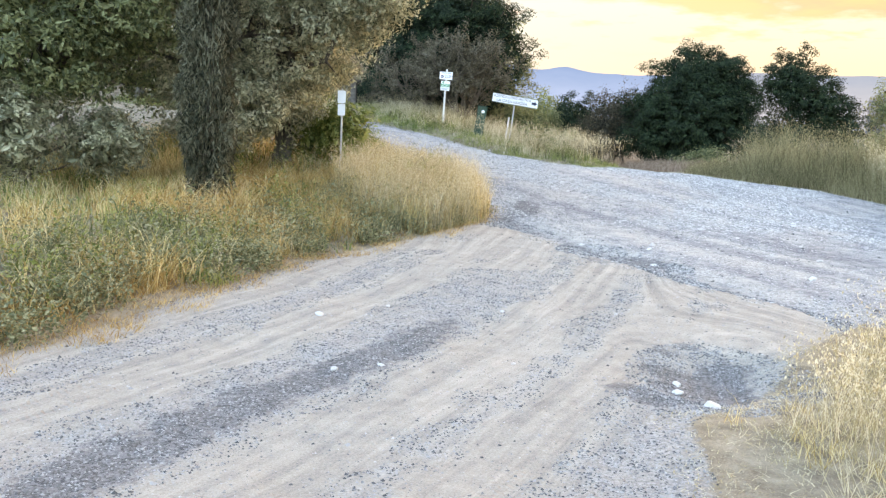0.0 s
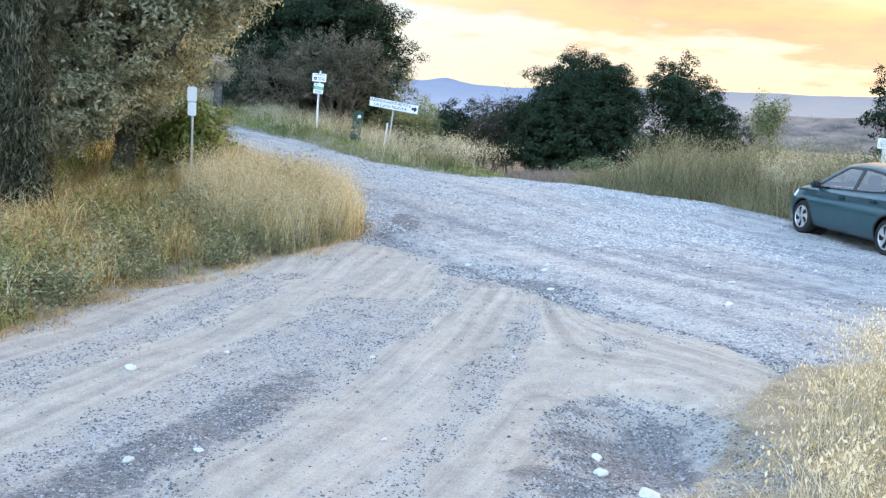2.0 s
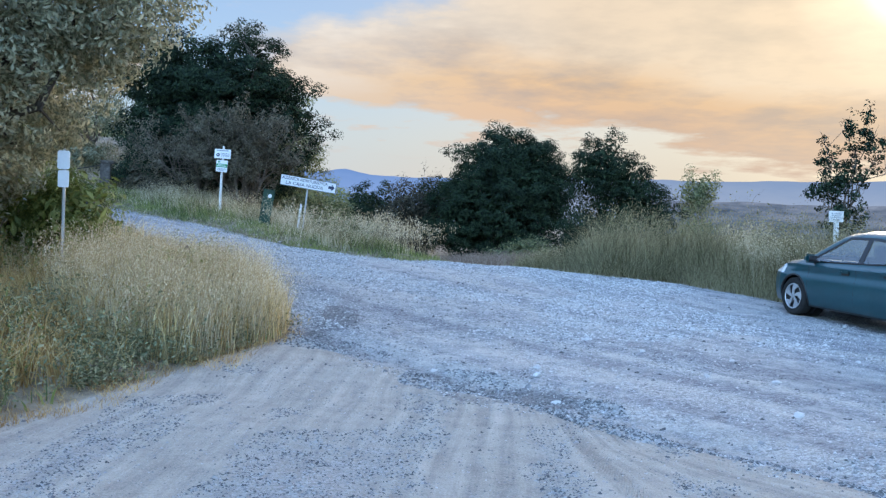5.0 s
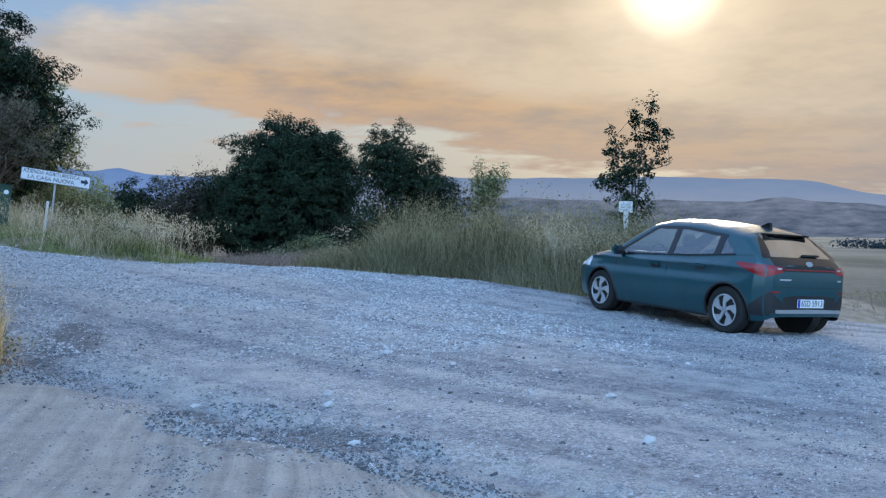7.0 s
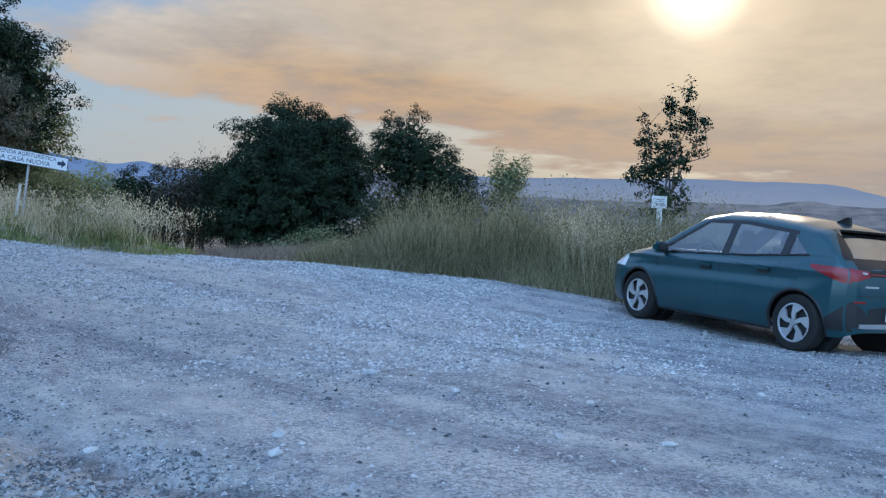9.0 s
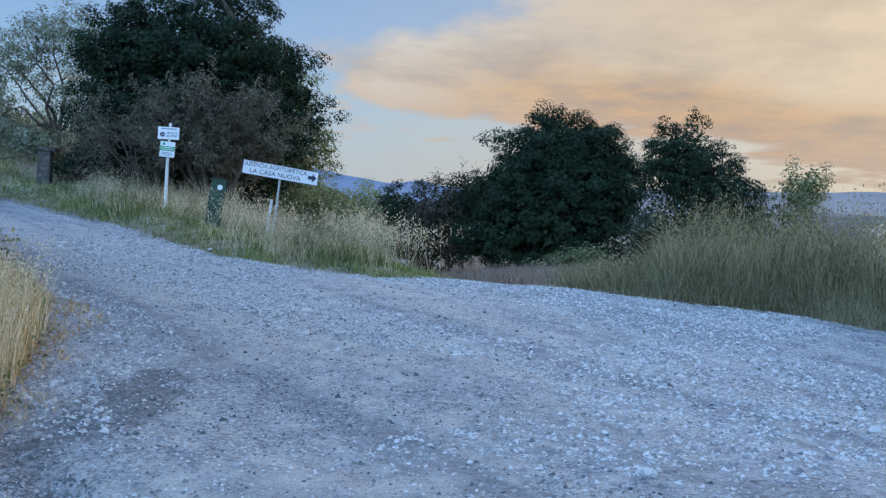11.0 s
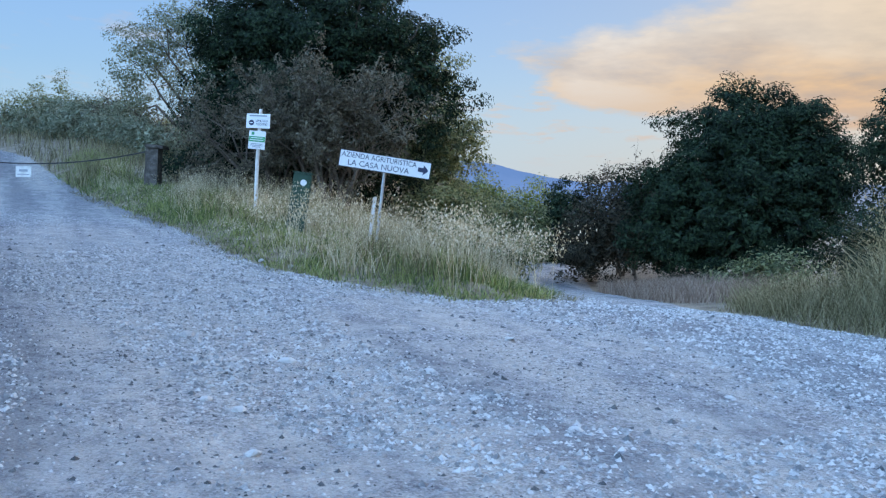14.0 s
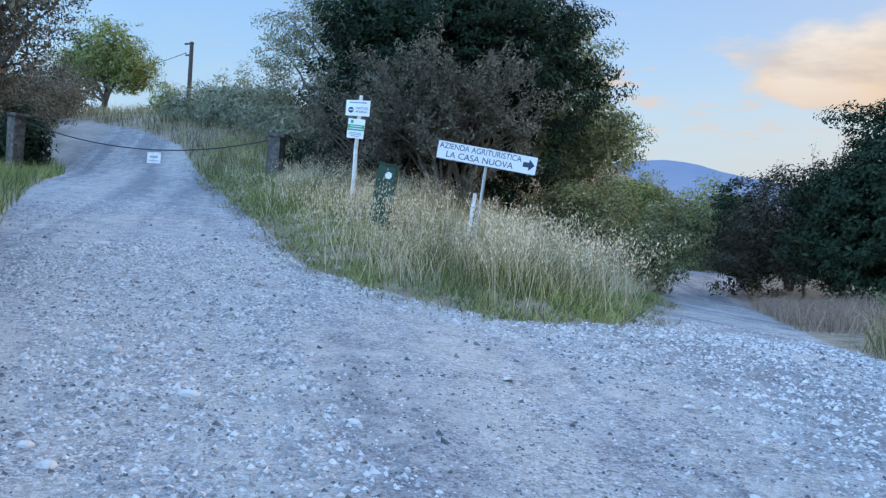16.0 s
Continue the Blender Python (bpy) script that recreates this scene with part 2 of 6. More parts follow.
    # Long bands on the lot: packed dust in the ruts, grey grit between.
    band = ramp(nt, math_node(nt, "ADD", math_node(nt, "MULTIPLY", rut, 0.6), math_node(nt, "ADD", math_node(nt, "MULTIPLY", stripe, 0.15), math_node(nt, "MULTIPLY", mid, 0.25))), [(0.42, (0.62, 0.64, 0.68)), (0.5, (0.95, 0.95, 0.96)), (0.58, (1.18, 1.14, 1.08))])
    road = mix_col(nt, 0.85, road, band, "MULTIPLY")
    # Tread marks: short bars across the packed tracks.
    lug = math_node(nt, "SINE", math_node(nt, "MULTIPLY", math_node(nt, "ADD", way.outputs[1], math_node(nt, "MULTIPLY", math_node(nt, "ABSOLUTE", math_node(nt, "SINE", math_node(nt, "MULTIPLY", across, 14.0))), 0.05)), 105.0))
    lug = math_node(nt, "MULTIPLY", lug, math_node(nt, "MULTIPLY", ramp(nt, noise_tex(nt, drawn(3.2, 0.25), 1.0, 2.0), [(0.52, (0, 0, 0)), (0.6, (1, 1, 1))]), pale))
    soil = ramp(nt, math_node(nt, "ADD", math_node(nt, "MULTIPLY", mid, 0.6), math_node(nt, "MULTIPLY", fine, 0.4)), [(0.35, (0.15, 0.125, 0.095)), (0.5, (0.30, 0.25, 0.185)), (0.66, (0.46, 0.39, 0.30))])
    land = ramp(nt, math_node(nt, "ADD", math_node(nt, "MULTIPLY", noise_tex(nt, co, 0.018, 3.0), 0.7), math_node(nt, "MULTIPLY", mid, 0.3)), [(0.40, (0.08, 0.085, 0.06)), (0.5, (0.18, 0.16, 0.12)), (0.62, (0.25, 0.22, 0.165))])
    jag = lambda s: ramp(nt, math_node(nt, "ADD", s, math_node(nt, "MULTIPLY", math_node(nt, "SUBTRACT", mid, 0.5), 0.9)), [(0.42, (0, 0, 0)), (0.58, (1, 1, 1))])
    col = mix_col(nt, jag(sand), road, sandy)
    washed = mix_col(nt, 1.0, gravel, (0.44, 0.445, 0.46), "MULTIPLY")
    col = mix_col(nt, math_node(nt, "MULTIPLY", jag(zone.outputs["Alpha"]), 0.85), col, washed)
    col = mix_col(nt, jag(verge), col, soil)
    col = mix_col(nt, jag(field), col, land)
    link(nt, col, p.inputs["Base Color"])
    p.inputs["Roughness"].default_value, p.inputs["Specular IOR Level"].default_value = 0.9, 0.15
    b = nt.nodes.new("ShaderNodeBump")
    b.inputs["Strength"].default_value, b.inputs["Distance"].default_value = 1.0, 0.03
    hgt = math_node(nt, "ADD", math_node(nt, "ADD", math_node(nt, "MULTIPLY", math_node(nt, "MULTIPLY", v.outputs["Distance"], chips.outputs[1]), -0.9), math_node(nt, "MULTIPLY", mid, 1.2)), math_node(nt, "ADD", math_node(nt, "MULTIPLY", fine, 0.5), math_node(nt, "ADD", math_node(nt, "MULTIPLY", stripe, 0.9), math_node(nt, "MULTIPLY", lug, 0.22))))
    link(nt, hgt, b.inputs["Height"])
    link(nt, b.outputs[0], p.inputs["Normal"])
    return m


def glass_mat(name, tint, gloss=0.05):
    m = bpy.data.materials.new(name)
    m.use_nodes = True
    nt = m.node_tree
    nt.nodes.remove(nt.nodes["Principled BSDF"])
    a, g, mx = nt.nodes.new("ShaderNodeBsdfTransparent"), nt.nodes.new("ShaderNodeBsdfGlossy"), nt.nodes.new("ShaderNodeMixShader")
    a.inputs[0].default_value = (*tint, 1)
    g.inputs["Roughness"].default_value = 0.02
    f = nt.nodes.new("ShaderNodeLayerWeight")
    link(nt, math_node(nt, "ADD", math_node(nt, "MULTIPLY", math_node(nt, "POWER", f.outputs["Facing"], 4.0), 0.8), gloss, True), mx.inputs[0])
    link(nt, a.outputs[0], mx.inputs[1])
    link(nt, g.outputs[0], mx.inputs[2])
    link(nt, mx.outputs[0], nt.nodes["Material Output"].inputs["Surface"])
    return m


M_GROUND = ground_mat()
M_STONE = surface("limestone_chips", [(0.20, 0.20, 0.20), (0.37, 0.365, 0.36), (0.58, 0.57, 0.555)], 9, 0.9, 0.4, 80, island=0.5, spread=0.3)
M_GRIT = surface("dark_washed_grit", [(0.09, 0.093, 0.097), (0.20, 0.20, 0.205), (0.38, 0.375, 0.37)], 9, 0.9, 0.4, 80, island=0.6)
M_BARK = surface("grey_brown_bark", [(0.05, 0.042, 0.035), (0.11, 0.095, 0.08), (0.17, 0.15, 0.13)], 9, 0.95, 0.9, 40)
M_TWIG = surface("dry_grey_twigs", [(0.11, 0.09, 0.075), (0.21, 0.18, 0.15)], 12, 0.9, 0.3, 50)
M_OAK = surface("holm_oak_leaves", [(0.08, 0.10, 0.045), (0.16, 0.19, 0.085), (0.29, 0.31, 0.15)], 1.3, 0.55, 0, island=0.5, trans=0.5, gain=1.4)
M_OLIVE = surface("grey_green_leaves", [(0.19, 0.20, 0.125), (0.35, 0.35, 0.23), (0.54, 0.52, 0.36)], 1.1, 0.5, 0, island=0.5, trans=0.45, gain=1.4)
# Leaf colour darkened below real leaves, since the boosted sky overlights these crowns.
M_DARK = surface("darkened_evergreen_leaves", [(0.007, 0.016, 0.010), (0.015, 0.030, 0.016), (0.036, 0.062, 0.030)], 1.0, 0.8, 0, island=0.5, trans=0.1, gain=1.2)
M_FRESH = surface("yellow_green_leaves", [(0.09, 0.12, 0.025), (0.19, 0.225, 0.055), (0.30, 0.32, 0.10)], 1.2, 0.6, 0, island=0.5, trans=0.4, gain=1.5)
M_BROWNLEAF = surface("dry_brown_green_leaves", [(0.055, 0.05, 0.032), (0.105, 0.094, 0.062), (0.17, 0.15, 0.10)], 1.2, 0.7, 0, island=0.5, trans=0.2, gain=1.4)
M_UMBER = surface("dark_umber_leaves", [(0.028, 0.030, 0.022), (0.06, 0.056, 0.04), (0.10, 0.092, 0.066)], 1.2, 0.85, 0, island=0.5, trans=0.15)
M_CYPRESS = surface("cypress_scales", [(0.035, 0.038, 0.024), (0.09, 0.092, 0.058), (0.18, 0.175, 0.12)], 2.0, 0.8, 0, island=0.5, trans=0.2, gain=1.6)
M_SILVER = surface("silver_green_leaves", [(0.10, 0.12, 0.07), (0.17, 0.195, 0.12), (0.25, 0.27, 0.18)], 1.0, 0.6, 0, island=0.4, trans=0.2, gain=1.4)
M_STRAW = surface("dry_straw", [(0.34, 0.24, 0.095), (0.56, 0.44, 0.20), (0.74, 0.63, 0.36)], 0.7, 0.75, 0, island=0.55, trans=0.5, gain=1.7)
M_PALE = surface("pale_oat_straw", [(0.36, 0.30, 0.17), (0.55, 0.47, 0.30), (0.70, 0.63, 0.46)], 0.8, 0.7, 0, island=0.5, trans=0.5, gain=1.5)
M_RUST = surface("rusty_dry_grass", [(0.30, 0.18, 0.07), (0.50, 0.34, 0.13), (0.66, 0.49, 0.23)], 0.8, 0.8, 0, island=0.5, trans=0.4, gain=1.6)
M_GRASS = surface("green_grass", [(0.075, 0.11, 0.028), (0.17, 0.225, 0.06), (0.32, 0.34, 0.11)], 0.6, 0.6, 0, island=0.5, trans=0.3, gain=1.7)
M_WEED = surface("grey_green_weeds", [(0.11, 0.125, 0.06), (0.21, 0.225, 0.12), (0.35, 0.34, 0.20)], 0.8, 0.7, 0, island=0.5, trans=0.3, gain=1.7)
M_HAY = surface("olive_brown_tall_grass", [(0.11, 0.10, 0.05), (0.21, 0.19, 0.10), (0.36, 0.32, 0.19)], 0.6, 0.8, 0, island=0.5, trans=0.25, gain=1.7)
M_RUSSET = surface("russet_grass", [(0.17, 0.12, 0.09), (0.29, 0.21, 0.155), (0.40, 0.31, 0.24)], 0.8, 0.8, 0, island=0.5, trans=0.2)
M_WHITE = surface("white_enamel", [(0.70, 0.71, 0.72), (0.80, 0.81, 0.82)], 3, 0.45, 0.1, 30)
M_NAVY = surface("navy_print", [(0.012, 0.022, 0.06), (0.02, 0.032, 0.08)], 5, 0.5, 0)
M_GREEN_PRINT = surface("green_print", [(0.05, 0.30, 0.13), (0.08, 0.36, 0.16)], 5, 0.5, 0)
M_GREY_PRINT = surface("grey_print", [(0.25, 0.27, 0.30), (0.32, 0.34, 0.37)], 5, 0.6, 0)
M_STEEL = surface("galvanised_steel", [(0.36, 0.37, 0.38), (0.52, 0.53, 0.54)], 8, 0.45, 0.2, 60, metal=0.7)
M_WHITEWOOD = surface("weathered_white_paint", [(0.45, 0.43, 0.39), (0.66, 0.65, 0.62), (0.78, 0.77, 0.75)], 7, 0.8, 0.5, 40)
M_GREENPAINT = surface("dark_green_paint", [(0.008, 0.04, 0.024), (0.016, 0.062, 0.036)], 4, 0.5, 0.2, 40)
M_TIMBER = surface("dark_weathered_timber", [(0.035, 0.03, 0.027), (0.09, 0.08, 0.07), (0.20, 0.185, 0.165)], 9, 0.95, 1.0, 30)
M_POLE = surface("tarred_pole_wood", [(0.05, 0.045, 0.042), (0.10, 0.09, 0.08)], 4, 0.9, 0.4, 30)
M_WIRE = surface("dull_black_wire", [(0.02, 0.02, 0.022), (0.035, 0.035, 0.037)], 4, 0.6, 0)
M_PAINT = surface("teal_green_metallic_paint", [(0.003, 0.048, 0.060), (0.006, 0.066, 0.082)], 2, 0.32, 0, metal=0.2, coat=0.6, coat_rough=0.04)
M_BLACK = surface("black_plastic", [(0.010, 0.010, 0.011), (0.018, 0.018, 0.019)], 8, 0.55, 0.15, 120)
M_GLOSSBLACK = surface("gloss_black_trim", [(0.006, 0.006, 0.007), (0.009, 0.009, 0.010)], 8, 0.12, 0)
M_TYRE = surface("dusty_rubber", [(0.016, 0.016, 0.016), (0.032, 0.031, 0.029)], 8, 0.9, 0.4, 90)
M_ALLOY = surface("silver_wheel_cover", [(0.46, 0.47, 0.49), (0.56, 0.57, 0.58)], 5, 0.35, 0, metal=0.6)
M_RED = surface("red_lamp_lens", [(0.20, 0.008, 0.011), (0.30, 0.012, 0.016)], 8, 0.25, 0, coat=0.15)
M_CLEAR = surface("clear_lamp_lens", [(0.55, 0.57, 0.60), (0.7, 0.72, 0.74)], 8, 0.1, 0, coat=1.0)
M_SILVERTRIM = surface("satin_silver_trim", [(0.34, 0.35, 0.36), (0.42, 0.43, 0.44)], 6, 0.4, 0, metal=0.5)
M_SEAT = surface("dark_seat_cloth", [(0.03, 0.03, 0.033), (0.05, 0.05, 0.054)], 30, 0.9, 0.2, 200)
M_PLATEBLUE = surface("blue_plate_strip", [(0.01, 0.05, 0.35), (0.015, 0.06, 0.4)], 5, 0.4, 0)
M_GLASS = glass_mat("tinted_car_glass", (0.80, 0.86, 0.88), 0.22)
M_GLASSDARK = glass_mat("dark_rear_glass", (0.22, 0.27, 0.30), 0.5)
# Hill colours carry the distance haze and give off their own light.
M_HILL1 = distance_mat("haze_blue_mountains", (0.24, 0.36, 0.62), (0.13, 0.24, 0.49), 20, 230, 0.0022)
M_HILL2 = distance_mat("haze_painted_ridge", (0.30, 0.36, 0.47), (0.20, 0.28, 0.43), 40, 190, 0.006)
M_HILL3 = distance_mat("haze_painted_hillside", (0.055, 0.085, 0.135), (0.21, 0.25, 0.33), -30, 70, 0.016, 2.6, 0.35)
M_WOODS = surface("far_woods", [(0.022, 0.033, 0.042), (0.036, 0.049, 0.058)], 0.2, 0.95, 0)


# ---- helpers for meshes ----
def part(name, bm, material, parent=None, label="", smooth=False):
    me = bpy.data.meshes.new(name)
    bmesh.ops.recalc_face_normals(bm, faces=bm.faces)
    bm.to_mesh(me)
    bm.free()
    return part_mesh(name, me, material, parent, label, smooth)


def part_mesh(name, me, material, parent=None, label="", smooth=False):
    me.materials.append(material)
    if smooth:
        me.shade_smooth()
        me.set_sharp_from_angle(angle=radians(38))
    ob = new(name, me)
    if parent is not None:
        ob.parent = parent
    if label:
        ob["label"] = label
    return ob


def arrays_mesh(name, verts, quads=None, tris=None):
    """A mesh from arrays that a loop has made."""
    me = bpy.data.meshes.new(name)
    faces = ([] if quads is None else quads.tolist()) + ([] if tris is None else tris.tolist())
    me.from_pydata(verts.tolist(), [], faces)
    return me


def box_bm(size, centre=(0, 0, 0), bevel=0.0, m=None):
    bm = bmesh.new()
    bmesh.ops.create_cube(bm, size=1, matrix=Matrix.Translation(centre) @ Matrix.Diagonal((*size, 1)))
    if bevel:
        bmesh.ops.bevel(bm, geom=bm.edges[:], offset=bevel, segments=2, affect="EDGES")
    if m is not None:
        bm.transform(m)
    return bm


def tube(bm, points, radii, sides=8):
    """A tapered tube along points, closed at its ends."""
    rings = []
    pts = [Vector(p) for p in points]
    for i, p in enumerate(pts):
        d = (pts[min(i + 1, len(pts) - 1)] - pts[max(i - 1, 0)]).normalized()
        a = d.orthogonal().normalized()
        b = d.cross(a)
        rings.append([bm.verts.new(p + (a * math.cos(k * math.tau / sides) + b * math.sin(k * math.tau / sides)) * radii[i]) for k in range(sides)])
    for r0, r1 in zip(rings, rings[1:]):
        # Match the rings where they lie closest.
        s = min(range(sides), key=lambda j: (r1[j].co - r0[0].co).length)
        for k in range(sides):
            bm.faces.new((r0[k], r0[(k + 1) % sides], r1[(k + 1 + s) % sides], r1[(k + s) % sides]))
    bm.faces.new(rings[0][::-1])
    bm.faces.new(rings[-1])
    return bm


def text_mesh(body, size, align="CENTER", thick=0.0):
    cu = bpy.data.curves.new("lettering", "FONT")
    cu.body, cu.size, cu.align_x, cu.align_y, cu.extrude = body, size, align, "CENTER", thick
    ob = new("lettering", cu)
    bpy.context.view_layer.update()
    me = bpy.data.meshes.new_from_object(ob.evaluated_get(bpy.context.evaluated_depsgraph_get()))
    bpy.data.objects.remove(ob)
    return me


def empty(name, m, label, category, group="", kind=""):
    ob = new(name)
    ob.empty_display_size = 0.2
    ob.matrix_world = m
    return tagged(ob, label, category, group, kind)


# ---- the lie of the land ----
def st(a, b, v):
    t = np.clip((v - a) / (b - a), 0, 1)
    return t * t * (3 - 2 * t)


def soft_ramp(v, k=1.0):
    return np.log1p(np.exp(np.clip(v / k, -30, 30))) * k


def left_edge(y):
    """Where the road ends at the grass bank on the west."""
    return np.interp(y, (-6, 4.2, 10.3, 13.9, 14.6, 17.2, 18.6, 21.6, 22.9, 26, 30, 34.3, 45), (-4.4, -3.8, -3.1, -1.6, -1.65, -2.6, -3.2, -5.9, -7.5, -10.9, -14.8, -21.3, -40))


def bank_edge(x):
    """Where the sign bank begins, going north."""
    return np.interp(x, (-40, -27, -20, -16, -11.75, -8, -4.95, -3.3, -2, -0.5, 0.4), (45, 40, 37.2, 34.8, 31.0, 27.6, 24.7, 23.2, 22.6, 22.2, 22.7))


def bank_side(y):
    """The bank's eastern end, along the lane that runs downhill."""
    return np.where(y < 23, -0.3 + 0.8 * (y - 22.2), 0.34 - 0.22 * (y - 23))


def lot_edge(x):
    """The northern rim of the gravel lot."""
    return np.interp(x, (1.2, 2.6, 3.8, 5, 5.8, 6.4, 8, 10.6, 14, 40), (27, 23.0, 22.0, 21.8, 21.0, 20.0, 19.4, 18.4, 17.4, 14))


def near_edge(y):
    """Where the dry grass begins on the near east side."""
    return np.interp(y, (-6, 2, 4.5, 5.4, 7.5, 8.6, 9.2), (1.9, 1.5, 1.3, 1.75, 2.7, 3.3, 8.0))


def in_west(x, y):
    return left_edge(y) - x


def in_bank(x, y):
    return np.minimum(y - bank_edge(x), bank_side(y) - x)


def in_hay(x, y):
    return np.minimum(y - lot_edge(x), np.where(y > 21, x - (2.4 - 0.22 * (y - 22)), x - 2.2))


def in_near(x, y):
    return np.where(y < 9.2, np.minimum(x - near_edge(y), (9.2 - y) * 0.8), -9.0)


def wave(x, y, s, k=0.0):
    return np.sin(x * s + 1.7 * np.sin(y * s * 0.7 + k)) * np.sin(y * s * 0.9 + 1.3 * np.sin(x * s * 0.6 + k * 2))


def height(x, y):
    x, y = np.asarray(x, float), np.asarray(y, float)
    xc, yc = np.clip(x, -12, 12), np.minimum(y, 80)
    z = -0.5 + 0.3 * (1 - st(-4, 4, y)) + 0.072 * soft_ramp(yc - 11.5)
    z = z - 0.04 * np.maximum(xc, -5) * st(13, 19, y) + 0.035 * soft_ramp(-xc - 2.0, 0.7) * st(18, 22, y)
    z = z + 0.17 * soft_ramp(np.minimum(yc, 40) - 30.5, 0.8) * st(-6, -9.5, x)
    fall = st(-5.0, 0.5, x + 0.2 * (y - 22))
    z = z - 0.135 * soft_ramp(yc - 22.5, 0.5) * fall
    z = z - 0.02 * soft_ramp(np.minimum(x, 200) - 10.0, 2.0)
    z = z + 0.36 * st(0, 2.6, in_west(x, y)) * st(30, 22, y) + 0.16 * st(0, 1.4, in_bank(x, y)) + 0.25 * st(0, 2.2, in_hay(x, y)) * st(14, 9, x)
    z = z + 0.10 * st(0, 1.5, in_near(x, y))
    # The worn step between the sand and the gravel lot, and the hollow beside it.
    lip = y - (14.2 - (x + 1.6) * 1.163)
    z = z - 0.07 * np.exp(-((lip - 0.35) / 0.4) ** 2) * st(-2.2, -1.0, x) * st(7, 5, x)
    z = z - 0.26 * np.exp(-(((x - 1.7) / 0.55) ** 2 + ((y - 6.0) / 0.8) ** 2))
    near = st(60, 20, np.hypot(x, y - 12))
    z = z + near * (0.016 * wave(x, y, 1.3) + 0.011 * wave(x, y, 3.1, 1.0) + 0.006 * wave(x, y, 7.3, 2.0))
    far = np.hypot(x, y - 10)
    return z * (1 - st(150, 600, far)) - 9.0 * st(150, 600, far)


def lane_map(x, y):
    """Metres across and along the wheel tracks, and how hard the wheels have packed the sand."""
    lip = (14.2 - (x + 1.6) * 1.163) - y
    u_sand = x - np.interp(y, (0, 2.2, 4.77, 6.4, 8.4, 11, 14), (-2.3, -1.95, -1.3, -0.96, -0.62, -0.35, -0.2))
    u_lot, v_lot = -lip / 1.534, (1.163 * y - x) / 1.534
    turn = st(0.6, 2.2, x) * st(5.6, 7.4, y)
    k = np.maximum(st(0.25, -0.15, lip), turn)
    u, v = u_sand * (1 - k) + (u_lot + 3.0) * k, y * (1 - k) + v_lot * k
    bands = ((-1.15, 0.42), (0.85, 0.45), (1.9, 0.35), (-2.3, 0.3))
    pale = np.max([np.exp(-((u_sand - c) / w) ** 2) for c, w in bands], 0)
    pale = np.maximum(pale, np.maximum(turn * 0.8, st(8.5, 11.5, y) * 0.75))
    return u, v, pale


def axis(lo, hi, step, reach):
    core = np.arange(lo, hi + step / 2, step)
    out, d = [], step
    v = 0.0
    while v < reach:
        d *= 1.16
        v += d
        out.append(v)
    out = np.array(out)
    return np.concatenate([(lo - out)[::-1], core, hi + out])


def build_ground():
    xs, ys = axis(-17, 11, 0.17, 4000), axis(-3, 36, 0.17, 4000)
    gx, gy = np.meshgrid(xs, ys)
    x, y = gx.ravel(), gy.ravel()
    nx, ny = len(xs), len(ys)
    i = (np.arange(ny - 1)[:, None] * nx + np.arange(nx - 1)[None]).ravel()
    me = arrays_mesh("ground", np.stack([x, y, height(x, y)], 1), np.stack([i, i + 1, i + nx + 1, i + nx], 1))
    lip = (14.2 - (x + 1.6) * 1.163) - y
    sand = st(-0.3, 0.5, lip)
    inside = np.maximum.reduce([in_west(x, y), in_bank(x, y), in_hay(x, y), in_near(x, y)])
    verge = st(-0.25, 0.35, inside)
    field = np.maximum(st(11.5, 14, x), np.maximum(st(60, 75, y), st(-25, -40, x)))
    field = np.maximum(field, st(-20, -30, y))
    # Grit laid bare by water: the hollow, a wheel rut, the bank's tip and the foot of the track.
    u, v, pale = lane_map(x, y)
    spots = ((1.55, 6.1, 0.62, 0.95), (1.1, 5.2, 0.4, 0.4), (0.8, 11.6, 0.8, 0.5))
    washed = np.max([np.exp(-(((x - px) / rx) ** 2 + ((y - py) / ry) ** 2)) for px, py, rx, ry in spots], 0)
    strip = np.exp(-((u - 0.08 * np.sin(v * 1.3)) / 0.42) ** 2) * st(9.5, 5.5, y) * st(0.2, 0.6, lip)
    foot = np.exp(-((lip + 0.3) / 0.3) ** 2) * st(-2.4, -1.2, x) * (0.5 + 0.2 * wave(x, y, 2.4)) + 0.75 * np.exp(-(((x + 1.2) / 0.5) ** 2 + ((y - 15.3) / 1.3) ** 2))
    washed = washed * (0.85 + 0.2 * np.sin(x * 7.1 + 2.0 * np.sin(y * 3.3)) + 0.15 * np.sin(y * 5.7 + x * 3.9))
    washed = np.maximum(np.maximum(washed, strip * 0.72), foot)
    a = me.color_attributes.new("zone", "FLOAT_COLOR", "POINT")
    a.data.foreach_set("color", np.stack([sand, verge, field, washed], 1).ravel())
    me.attributes.new("lane", "FLOAT_VECTOR", "POINT").data.foreach_set("vector", np.stack([u, v, pale], 1).ravel())
    me.shade_smooth()
    tagged(part_mesh("ground", me, M_GROUND), "pale gravel and sand ground with dry soil verges", "ground", kind="structure")


build_ground()


def lift(x, y, dz=0.0):
    return Vector((x, y, float(height(x, y)) + dz))


